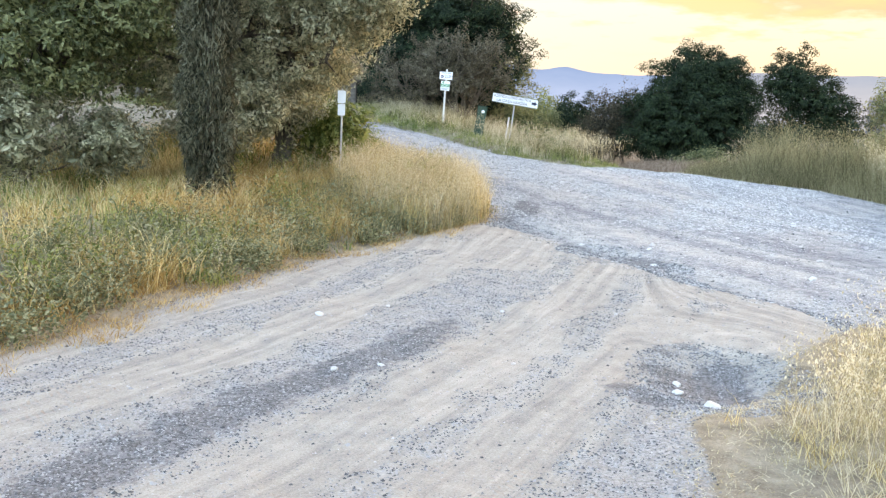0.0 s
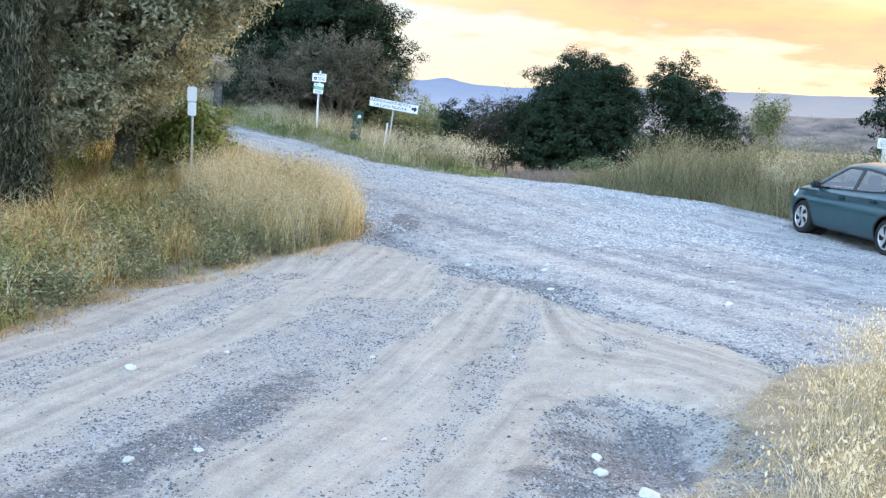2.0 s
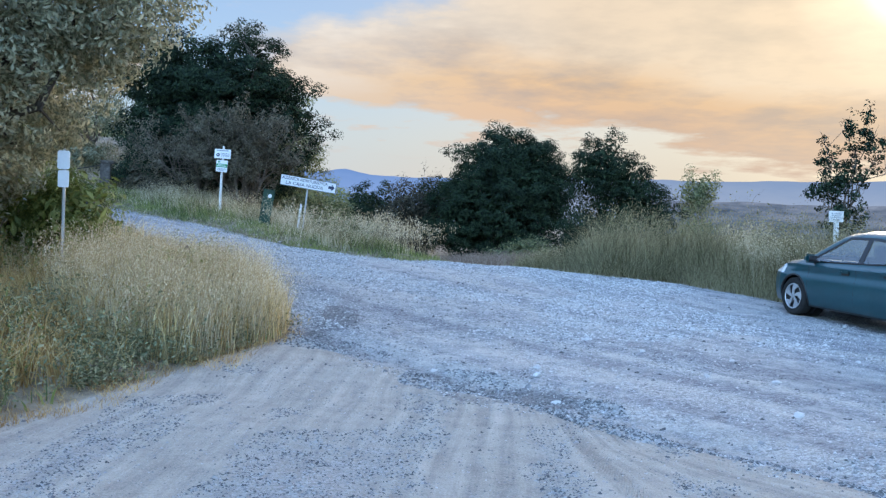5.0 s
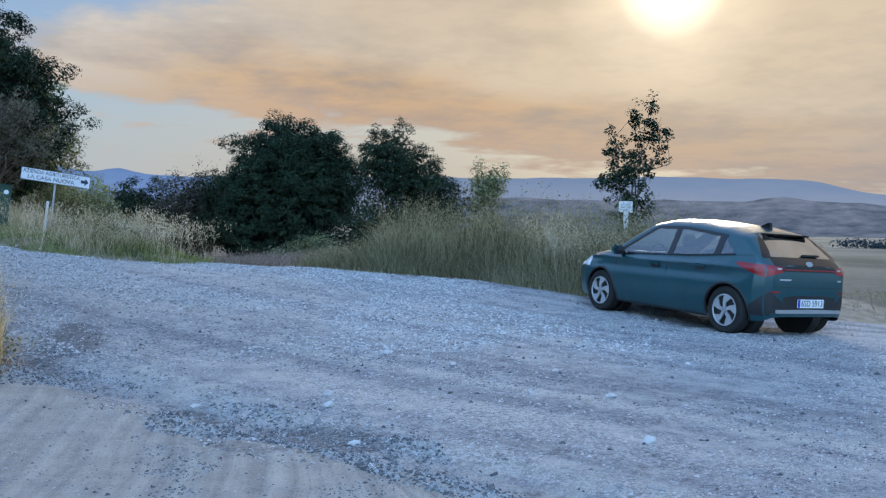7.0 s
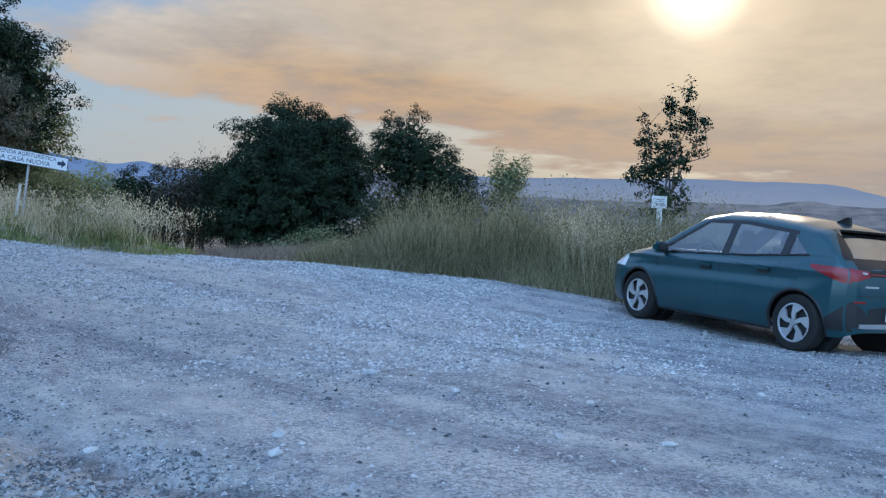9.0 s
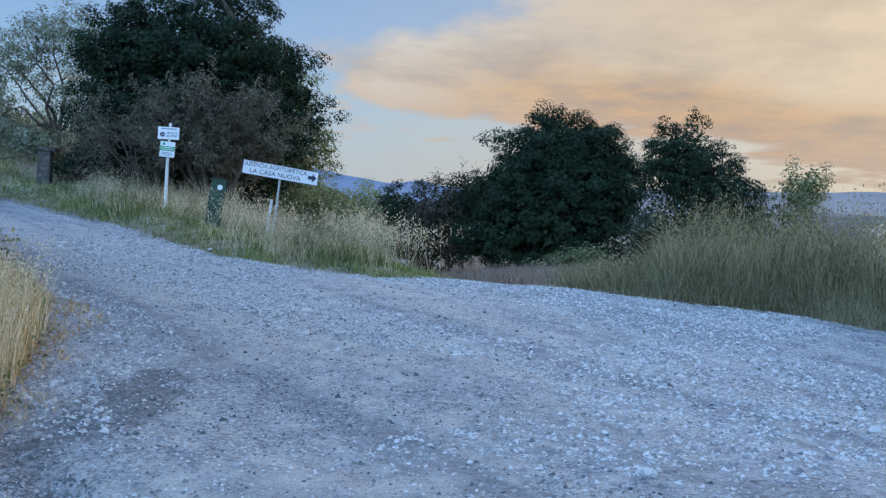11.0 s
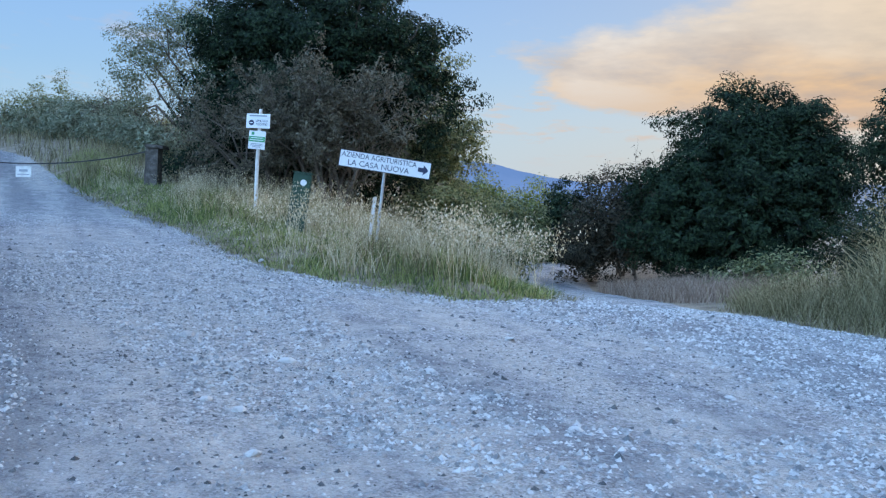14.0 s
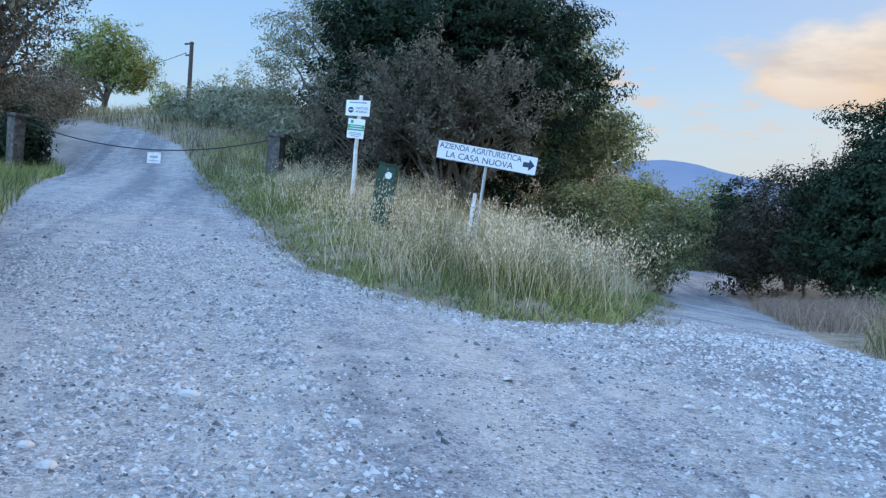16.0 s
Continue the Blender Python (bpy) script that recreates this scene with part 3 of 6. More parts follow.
# ---- far hills ----
def ridge(name, dist, a0, a1, profile, base, material, label):
    """A band of far hills, seen as a rim of land rising from the plain."""
    az = np.radians(np.linspace(a0, a1, 260))
    el = np.array([profile(math.degrees(a)) for a in az])
    top = 1.3 + np.tan(np.radians(el)) * dist
    rows = 8
    v = []
    for k in range(rows + 1):
        f = k / rows
        d = dist * (0.86 + 0.14 * f)
        v.append(np.stack([d * np.sin(az), 10 + d * np.cos(az), base + (top - base) * f ** 1.3], 1))
    n = len(az)
    i = (np.arange(rows)[:, None] * n + np.arange(n - 1)[None]).ravel()
    me = arrays_mesh(name, np.concatenate(v), np.stack([i, i + 1, i + n + 1, i + n], 1))
    me.shade_smooth()
    tagged(part_mesh(name, me, material), label, "hills", kind="structure")


def jitter(a, s, k=0.0):
    return math.sin(a * s + k) * 0.6 + math.sin(a * s * 2.3 + 1.1 + k) * 0.3 + math.sin(a * s * 5.1 + 2.3 + k) * 0.15


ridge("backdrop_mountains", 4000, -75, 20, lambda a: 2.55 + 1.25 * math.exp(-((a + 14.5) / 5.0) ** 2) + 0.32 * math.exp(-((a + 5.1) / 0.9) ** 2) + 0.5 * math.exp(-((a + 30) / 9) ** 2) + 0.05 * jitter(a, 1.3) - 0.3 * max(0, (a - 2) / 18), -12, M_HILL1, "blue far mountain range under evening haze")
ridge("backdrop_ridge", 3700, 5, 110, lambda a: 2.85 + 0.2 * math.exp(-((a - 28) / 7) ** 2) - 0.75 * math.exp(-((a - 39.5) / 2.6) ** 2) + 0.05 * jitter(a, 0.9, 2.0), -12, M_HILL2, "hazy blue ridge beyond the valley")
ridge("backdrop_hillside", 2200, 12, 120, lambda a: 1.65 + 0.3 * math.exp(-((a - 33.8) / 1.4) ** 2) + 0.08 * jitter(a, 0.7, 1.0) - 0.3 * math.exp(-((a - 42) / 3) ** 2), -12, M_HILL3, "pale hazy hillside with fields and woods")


# ---- plants ----
rng = np.random.default_rng(7)


def leaf_mesh(name, centres, size, facing=None, slim=0.42):
    """Many small pointed leaves, each folded along its middle, at the given places. facing: the way each blade looks."""
    n = len(centres)
    u = rng.normal(size=(n, 3)) if facing is None else facing + rng.normal(size=(n, 3)) * 0.45
    u /= np.linalg.norm(u, axis=1)[:, None]
    d = np.cross(u, rng.normal(size=(n, 3)))
    d /= np.linalg.norm(d, axis=1)[:, None]
    s = np.cross(d, u)
    ln = (size * rng.uniform(0.6, 1.3, n))[:, None]
    w = ln * slim
    a = centres - d * ln * 0.5
    b = centres + d * ln * 0.5
    l, r = centres + s * w * 0.5 + u * w * 0.18, centres - s * w * 0.5 + u * w * 0.18
    v = np.stack([a, r, b, l], 1).reshape(-1, 3)
    i = np.arange(n)[:, None] * 4
    return arrays_mesh(name, v, tris=np.concatenate([np.concatenate([i, i + 1, i + 2], 1), np.concatenate([i, i + 2, i + 3], 1)]))


def clumps(lobes, per, spread, fill=0.35):
    """Leaf places and the way they face: uneven clumps over the outside of some lobes (x, y, z, rx, ry, rz, clumps), and a thinner inside."""
    out, face = [], []
    for x, y, z, rx, ry, rz, n in lobes:
        n = max(8, int(n * 0.92))
        d = rng.normal(size=(n, 3))
        d /= np.linalg.norm(d, axis=1)[:, None]
        k = np.where(rng.uniform(size=n) < fill, rng.uniform(0.3, 0.75, n), rng.uniform(0.74, 1.04, n))[:, None]
        c = np.array((x, y, z)) + d * k * np.array((rx, ry, rz)) * (1 + 0.13 * np.sin(d[:, :1] * 7 + x) + 0.10 * np.sin(d[:, 2:] * 9 + y))
        s = spread * rng.uniform(0.5, 1.35, n)
        m = np.maximum(3, (per * 1.2 * (s / spread) ** 1.5 * rng.uniform(0.6, 1.4, n)).astype(int))
        idx = np.repeat(np.arange(n), m)
        off = rng.normal(size=(len(idx), 3))
        off /= np.linalg.norm(off, axis=1)[:, None]
        off *= rng.uniform(0.15, 1.0, (len(idx), 1)) ** 0.6
        out.append(c[idx] + off * s[idx][:, None] * np.array((1.15, 1.15, 0.75)))
        face.append(off * 0.8 + d[idx] * 0.6 + np.array((0, 0, 0.4)))
    return np.concatenate(out), np.concatenate(face)


def wander(p, q, steps, amount):
    p, q = np.array(p, float), np.array(q, float)
    pts = [p + (q - p) * k / steps for k in range(steps + 1)]
    for k in range(1, steps):
        pts[k] = pts[k] + rng.normal(size=3) * amount
    return [tuple(v) for v in pts]


def wood(base, tips, radius, fork, sides=7):
    """A tapered trunk from base to fork, with a limb to each tip and twigs on every limb."""
    bm = bmesh.new()
    tube(bm, wander(base, fork, 4, radius * 0.35), [radius * k for k in (1.25, 1.0, 0.88, 0.8, 0.72)], sides)
    for q in tips:
        pts = wander(fork, q, 4, 0.13)
        tube(bm, pts, [radius * k for k in (0.55, 0.42, 0.30, 0.2, 0.08)], 5)
        for k in (2, 3, 4):
            for _ in range(2):
                e = np.array(pts[k]) + (np.clip(rng.normal(size=3), -1.2, 1.2) * 0.4 + np.array((0, 0, 0.2))) * min(1.0, radius / 0.2 + 0.15)
                tube(bm, wander(pts[k], e, 2, 0.05), [radius * 0.16, radius * 0.1, radius * 0.03], 4)
    return bm


def tree(name, label, category, base, fork, lobes, leaf_material, per, spread, leaf, radius=0.14, bark=None, fill=0.35, slim=0.42, group="", dense=1.2):
    t = empty(name, Matrix.Translation(base), label, category, group)
    inv = Matrix.Translation(-Vector(base))
    off = lambda k: float(np.clip(rng.normal(), -1, 1)) * k
    tips = [(x + off(rx * 0.25), y + off(ry * 0.25), z + rz * 0.35) for x, y, z, rx, ry, rz, _ in lobes]
    tips += [(x + off(rx * 0.55), y + off(ry * 0.55), z + rng.uniform(-0.3, 0.4) * rz) for x, y, z, rx, ry, rz, _ in lobes]
    bm = wood((base[0], base[1], base[2] - 0.08), tips, radius, fork)
    bm.transform(inv)
    part("trunk", bm, bark or M_BARK, t, smooth=True)
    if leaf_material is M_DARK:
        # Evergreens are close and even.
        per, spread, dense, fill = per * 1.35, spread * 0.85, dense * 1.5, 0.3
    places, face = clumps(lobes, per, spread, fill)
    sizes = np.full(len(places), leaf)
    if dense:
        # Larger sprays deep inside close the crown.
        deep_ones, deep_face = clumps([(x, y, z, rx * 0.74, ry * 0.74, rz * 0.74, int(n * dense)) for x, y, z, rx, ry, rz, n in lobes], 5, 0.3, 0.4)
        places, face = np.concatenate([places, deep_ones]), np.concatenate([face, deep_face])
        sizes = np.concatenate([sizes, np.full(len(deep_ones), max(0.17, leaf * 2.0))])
    part_mesh("crown", leaf_mesh("crown", places - np.array(base), sizes, face, slim), leaf_material, t)
    return t


def shrub(name, label, x, y, lobes, material, per, spread, leaf, fill=0.35, slim=0.42, radius=0.05, group="", dense=1.2):
    b = lift(x, y)
    return tree(name, label, "shrub", tuple(b), (x, y, b.z + 0.35), lobes, material, per, spread, leaf, radius, M_TWIG, fill, slim, group, dense)


def twig_shrub(name, label, x, y, height_m, reach, n, lean=(0, 0), leaf_material=None, leaves=0, leaf=0.05, rad=0.035):
    """A leggy shrub: stems that fork again and again into fine twigs."""
    b = lift(x, y)
    t = empty(name, Matrix.Translation(b), label, "shrub")
    bm = bmesh.new()
    ends = []

    def grow(p, d, length, r, depth):
        pts, q = [p], Vector(p)
        for _ in range(3):
            d = (d + Vector(rng.normal(size=3)) * 0.16 + Vector((0, 0, 0.05))).normalized()
            q = q + d * length / 3
            pts.append(tuple(q))
        tube(bm, pts, [r, r * 0.85, r * 0.7, r * 0.5 if depth else r * 0.15], 4 if depth > 1 else 3)
        if depth == 0:
            ends.extend(pts[1:])
            return
        for _ in range(3 if depth > 1 else 4):
            k = Vector(pts[int(rng.integers(1, 4))])
            grow(tuple(k), (d + Vector(rng.normal(size=3)) * 0.55).normalized(), length * rng.uniform(0.5, 0.8), r * 0.5, depth - 1)

    for _ in range(n):
        a = rng.uniform(0, math.tau)
        d = Vector((math.cos(a) * reach + lean[0], math.sin(a) * reach + lean[1], 1)).normalized()
        grow((rng.normal() * 0.15, rng.normal() * 0.15, -0.05), d, height_m * rng.uniform(0.4, 0.55), rad * rng.uniform(0.7, 1.2), 3)
    part("branchwork", bm, M_TWIG, t)
    if leaves:
        e = np.array(ends)
        c = e[rng.integers(0, len(e), leaves)] + rng.normal(size=(leaves, 3)) * 0.06
        part_mesh("foliage", leaf_mesh("foliage", c, leaf), leaf_material, t)
    return t


def blades(n, x, y, tall, wide, lean, droop=0.35):
    """Grass: tapered bent blades at the given places. tall: an array of metres."""
    z = height(x, y) - 0.02
    a = rng.uniform(0, math.tau, n)
    f = rng.uniform(0, math.tau, n)
    out = np.stack([np.cos(a), np.sin(a), np.zeros(n)], 1)
    side = np.stack([np.cos(f), np.sin(f), np.zeros(n)], 1) * (wide * rng.uniform(0.6, 1.4, n))[:, None] * 0.5
    p = np.stack([x, y, z], 1)
    ln = (lean * rng.uniform(0.2, 1.5, n) * tall)[:, None]
    up = np.array((0, 0, 1.0))
    m = p + up * (tall * 0.55)[:, None] + out * ln * 0.35
    e = p + up * (tall * (1 - droop * rng.uniform(0, 0.6, n)))[:, None] + out * ln
    v = np.stack([p - side, p + side, m + side * 0.7, m - side * 0.7, e], 1).reshape(-1, 3)
    i = np.arange(n)[:, None] * 5
    return v, np.concatenate([i, i + 1, i + 2, i + 3], 1), np.concatenate([i + 3, i + 2, i + 4], 1), e


def grass(name, label, material, x, y, tall, wide, lean, droop=0.35):
    v, q, t, _ = blades(len(x), x, y, tall, wide, lean, droop)
    return tagged(part_mesh(name, arrays_mesh(name, v, q, t), material), label, "grass", kind="stuff")


def oats(name, label, material, x, y, tall, head=0.022, n_head=9, lean=0.35):
    """Wild oats: thin stems with drooping spikelets on the upper third."""
    n = len(x)
    v, q, t, e = blades(n, x, y, tall, 0.004, lean, 0.15)
    base = np.stack([x, y, height(x, y) + tall * 0.55], 1)
    k = rng.uniform(0.25, 1.05, (n, n_head, 1))
    c = base[:, None] + (e - base)[:, None] * k + rng.normal(size=(n, n_head, 3)) * 0.028
    c = c.reshape(-1, 3)
    m = len(c)
    d = rng.normal(size=(m, 3)) * 0.45 + np.array((0, 0, -1.0))
    d /= np.linalg.norm(d, axis=1)[:, None]
    s = np.cross(d, rng.normal(size=(m, 3)))
    s /= np.linalg.norm(s, axis=1)[:, None]
    ln = head * rng.uniform(0.7, 1.4, m)[:, None]
    hv = np.stack([c, c + d * ln * 0.5 + s * ln * 0.22, c + d * ln, c + d * ln * 0.5 - s * ln * 0.22], 1).reshape(-1, 3)
    i = np.arange(m)[:, None] * 4 + len(v)
    q = np.concatenate([q, np.concatenate([i, i + 1, i + 2, i + 3], 1)])
    return tagged(part_mesh(name, arrays_mesh(name, np.concatenate([v, hv]), q, t), material), label, "grass", kind="stuff")


def scatter(n, x0, x1, y0, y1, keep, tuft=0.0):
    """n places in a stretch of the plan where keep(x, y) is over 0, gathered in tufts."""
    xs, ys = [], []
    have = 0
    while have < n:
        if tuft:
            cx, cy = rng.uniform(x0, x1, n // 14 + 8), rng.uniform(y0, y1, n // 14 + 8)
            x = np.repeat(cx, 14) + rng.normal(size=14 * len(cx)) * tuft
            y = np.repeat(cy, 14) + rng.normal(size=14 * len(cx)) * tuft
        else:
            x, y = rng.uniform(x0, x1, n), rng.uniform(y0, y1, n)
        ok = keep(x, y) > 0
        xs.append(x[ok])
        ys.append(y[ok])
        have += int(ok.sum())
    return np.concatenate(xs)[:n], np.concatenate(ys)[:n]


def trodden(x, y):
    """Grass stays short round the marker post and the gate post."""
    f = np.ones_like(x)
    for px, py, r in ((-4.1, 25.0, 1.7), (-3.6, 25.0, 1.5), (-3.2, 24.1, 1.1), (-9.4, 30.0, 1.8), (-8.6, 28.5, 1.6), (-3.3, 27.0, 0.7), (-5.4, 27.0, 0.6)):
        f = np.minimum(f, 0.25 + 0.75 * st(0.4, 1.0, np.hypot(x - px, y - py) / r))
    return f


def tallness(n, lo, hi):
    return lo + (hi - lo) * rng.beta(2, 2.2, n)


# West bank: weeds by the road, straw and green grass up the slope, pale oats at its tip.
west = lambda x, y: in_west(x, y) - 0.1
deep = lambda x, y: in_west(x, y) - 0.9
meadow = lambda x, y: wave(x, y, 1.15, 0.4) + 0.6 * wave(x, y, 2.9, 1.1)
uneven = lambda x, y: 0.78 + 0.3 * wave(x, y, 4.3, 0.7) + 0.22 * wave(x, y, 9.1, 1.9)
x, y = scatter(9000, -11, -1.6, 2.5, 19, lambda x, y: np.minimum(west(x, y), meadow(x, y) - 0.05), 0.10)
grass("green_grass", "green and yellowing grass on the roadside bank", M_GRASS, x, y, tallness(len(x), 0.2, 0.62) * uneven(x, y) * (0.45 + 0.55 * st(0, 1.0, in_west(x, y))), 0.019, 0.55)
x, y = scatter(16000, -11, -1.7, 2.5, 19, lambda x, y: np.minimum(deep(x, y) + 0.5, 0.45 - meadow(x, y)), 0.12)
grass("dry_grass", "dry straw-coloured grass on the roadside bank", M_STRAW, x, y, tallness(len(x), 0.25, 0.72) * uneven(x, y), 0.015, 0.65)
x, y = scatter(9000, -6.6, -3.2, 9.5, 15.5, lambda x, y: in_west(x, y) - 0.8 + 0.5 * wave(x, y, 1.9), 0.16)
grass("rusty_grass", "rust-brown dried grass under the trees", M_RUST, x, y, tallness(len(x), 0.25, 0.6) * uneven(x, y), 0.014, 0.75)
x, y = scatter(3500, -6.5, -3.3, 3.2, 9.0, lambda x, y: np.minimum(in_west(x, y) - 0.4, wave(x, y, 1.6, 2.4) - 0.25), 0.12)
grass("fallen_straw", "flattened orange straw on the roadside bank", M_RUST, x, y, tallness(len(x), 0.12, 0.35), 0.010, 1.3, 0.8)


def forbs(name, label, material, x, y, tall, leaf, per, width):
    """Leafy weeds: for each plant some stems with leaves all the way up."""
    n = len(x)
    idx = np.repeat(np.arange(n), per)
    k = rng.uniform(0.02, 1.0, n * per)
    a = rng.integers(0, 5, n * per) * 1.2566 + idx * 2.4
    r = width * (0.15 + 0.85 * k) * rng.uniform(0.5, 1.0, n * per)
    off = np.stack([np.cos(a) * r, np.sin(a) * r, tall[idx] * k], 1)
    c = np.stack([x, y, height(x, y)], 1)[idx] + off + rng.normal(size=(n * per, 3)) * 0.018
    face = off * np.array((2.0, 2.0, 0.0)) + np.array((0, 0, 0.8))
    tagged(part_mesh(name, leaf_mesh(name, c, leaf * rng.uniform(0.6, 1.3, n * per), face, 0.42), material), label, "weeds", kind="stuff")


x, y = scatter(260, -10, -2.2, 3.2, 18, lambda x, y: np.minimum(in_west(x, y) - 0.2, 1.7 - in_west(x, y) + 0.6 * wave(x, y, 1.3, 0.9)))
forbs("bank_forbs", "tall leafy grey-green weeds on the roadside bank", M_WEED, x, y, tallness(len(x), 0.3, 0.75), 0.055, 60, 0.17)
x, y = scatter(170, -9, -2.6, 3.5, 17, lambda x, y: np.minimum(in_west(x, y) - 0.5, wave(x, y, 1.4, 2.0) - 0.1))
forbs("yellow_forbs", "tall yellow-green weeds among the dry grass", M_FRESH, x, y, tallness(len(x), 0.4, 0.85), 0.05, 60, 0.16)
x, y = scatter(2300, -10, -1.7, 3, 18.6, lambda x, y: np.minimum(in_west(x, y) - 0.05, 2.4 - in_west(x, y)), 0.14)
w = leaf_mesh("roadside_weeds", np.repeat(np.stack([x, y, height(x, y)], 1), 22, 0) + np.stack([rng.normal(size=22 * len(x)) * 0.07, rng.normal(size=22 * len(x)) * 0.07, rng.uniform(0.0, 0.38, 22 * len(x)) * rng.uniform(0.4, 1.0, 22 * len(x))], 1), 0.045, np.tile((0.0, 0.0, 0.7), (22 * len(x), 1)), slim=0.5)
tagged(part_mesh("roadside_weeds", w, M_WEED), "low grey-green leafy weeds along the road edge", "weeds", kind="stuff")
tip = lambda x, y: np.minimum(in_west(x, y) - 0.05, np.minimum(y - 12.0, 1.9 - np.hypot(x + 2.6, (y - 14.6) * 0.8)))
x, y = scatter(4500, -5, -1.5, 12, 18, tip, 0.1)
grass("tip_pale_straw", "bleached straw at the corner of the bank", M_PALE, x, y, tallness(len(x), 0.35, 0.85), 0.007, 0.3, 0.2)
x, y = scatter(3500, -5, -1.5, 12, 18, tip, 0.1)
grass("tip_straw", "tall pale straw at the corner of the bank", M_STRAW, x, y, tallness(len(x), 0.4, 0.85), 0.008, 0.28, 0.2)
x, y = scatter(2600, -5, -1.5, 12.4, 18, tip, 0.1)
oats("tip_oats", "pale ripe wild oats at the corner of the bank", M_PALE, x, y, tallness(len(x), 0.6, 1.0))
x, y = scatter(1500, -9, -2.5, 3, 17, west, 0.1)
oats("bank_oats", "scattered ripe oats on the roadside bank", M_PALE, x, y, tallness(len(x), 0.4, 0.75), 0.016, 7)
x, y = scatter(8000, -10, -1.6, 3, 18.6, lambda x, y: np.minimum(in_west(x, y) + 0.25 + 0.2 * wave(x, y, 3.0), 0.5 - in_west(x, y)), 0.08)
grass("edge_litter", "short dry grass litter at the road edge", M_RUST, x, y, tallness(len(x), 0.04, 0.14), 0.006, 1.2)

# Near east side: dry tufts and ripe oats.
near_in = lambda x, y: np.minimum(in_near(x, y) - 0.05, 6 - x)
x, y = scatter(16000, 1.0, 4.2, 1.5, 8.8, lambda x, y: near_in(x, y) + 0.12 + 0.25 * wave(x, y, 3.4), 0.09)
grass("near_dry_grass", "flattened dry grass beside the road", M_PALE, x, y, tallness(len(x), 0.02, 0.09) * (0.7 + 0.9 * st(0.3, 1.2, in_near(x, y))), 0.007, 1.9)
x, y = scatter(1400, 1.2, 5, 2.0, 8.6, lambda x, y: np.minimum(near_in(x, y) - 0.1, wave(x, y, 2.6, 0.5) - 0.1), 0.05)
grass("near_tufts", "small dry tufts on the trodden verge", M_STRAW, x, y, tallness(len(x), 0.08, 0.24), 0.005, 0.8)
near_oat = lambda x, y: np.minimum(in_near(x, y) - 0.62 + 0.25 * wave(x, y, 2.2), 5 - x)
x, y = scatter(900, 2.0, 5, 3.5, 8.6, near_oat, 0.12)
oats("near_oats", "ripe pale wild oats beside the road", M_PALE, x, y, tallness(len(x), 0.3, 0.8), 0.026, 12, 0.45)
x, y = scatter(3200, 1.9, 5.5, 3.2, 8.6, near_oat, 0.1)
grass("near_straw", "dry golden grass stems beside the road", M_PALE, x, y, tallness(len(x), 0.12, 0.45) * uneven(x, y), 0.005, 0.7)

# Sign bank.
bank = lambda x, y: in_bank(x, y) - 0.05
x, y = scatter(15000, -14, 0.4, 22, 34, lambda x, y: np.minimum(bank(x, y), 1.7 + 0.8 * wave(x, y, 1.4) - in_bank(x, y)), 0.12)
grass("bank_green_grass", "green grass on the bank round the signs", M_GRASS, x, y, trodden(x, y) * tallness(len(x), 0.2, 0.45) * (0.2 + 0.8 * st(0, 1.3, in_bank(x, y))), 0.011, 0.5)
x, y = scatter(12000, -14, 0.4, 22.2, 36, lambda x, y: in_bank(x, y) - 0.7 + 0.3 * wave(x, y, 2.1), 0.14)
grass("bank_dry_grass", "tall dry grass on the bank round the signs", M_HAY, x, y, trodden(x, y) * tallness(len(x), 0.22, 0.6), 0.009, 0.5)
x, y = scatter(6500, -12, 0.3, 22.2, 32, lambda x, y: in_bank(x, y) - 0.6 + 0.5 * wave(x, y, 1.9, 0.6), 0.12)
grass("bank_straw", "pale dry straw on the bank round the signs", M_PALE, x, y, trodden(x, y) * tallness(len(x), 0.2, 0.55), 0.009, 0.6)
x, y = scatter(1200, -12, -0.3, 22.3, 31, lambda x, y: in_bank(x, y) - 0.5, 0.15)
oats("sign_oats", "ripe oats standing among the bank grass", M_PALE, x, y, trodden(x, y) * tallness(len(x), 0.4, 0.8), 0.024, 8)
x, y = scatter(480, -3.6, 0.5, 22.2, 27.5, lambda x, y: np.minimum(in_bank(x, y), 1.6 - in_bank(x, y)), 0.14)
oats("lane_oats", "silvery oats hanging over the lane", M_PALE, x, y, tallness(len(x), 0.6, 1.05), 0.03, 12, 0.6)

x, y = scatter(8000, -32, -11, 29, 48, lambda x, y: np.minimum(in_bank(x, y), 7 - in_bank(x, y)), 0.3)
grass("track_rim_grass", "dry grass along the upper track", M_HAY, x, y, tallness(len(x), 0.25, 0.6), 0.016, 0.45)

lane_low = lambda x, y: 0.3 + 0.7 * st(-0.4, 0.9, x - (2.7 + 0.3 * (y - 22)))
x, y = scatter(22000, -14, 0.5, 22, 32, lambda x, y: in_bank(x, y) + 0.12 * wave(x, y, 5.0), 0.1)
grass("bank_turf", "short green and straw turf covering the bank", M_GRASS, x, y, tallness(len(x), 0.05, 0.2), 0.012, 1.1)
x, y = scatter(5000, -14, 0.5, 22, 32, lambda x, y: np.minimum(in_bank(x, y) + 0.3 + 0.2 * wave(x, y, 4.0), 0.6 - in_bank(x, y)), 0.08)
grass("bank_litter", "dry grass litter along the bank's foot", M_HAY, x, y, tallness(len(x), 0.03, 0.14), 0.008, 1.4)

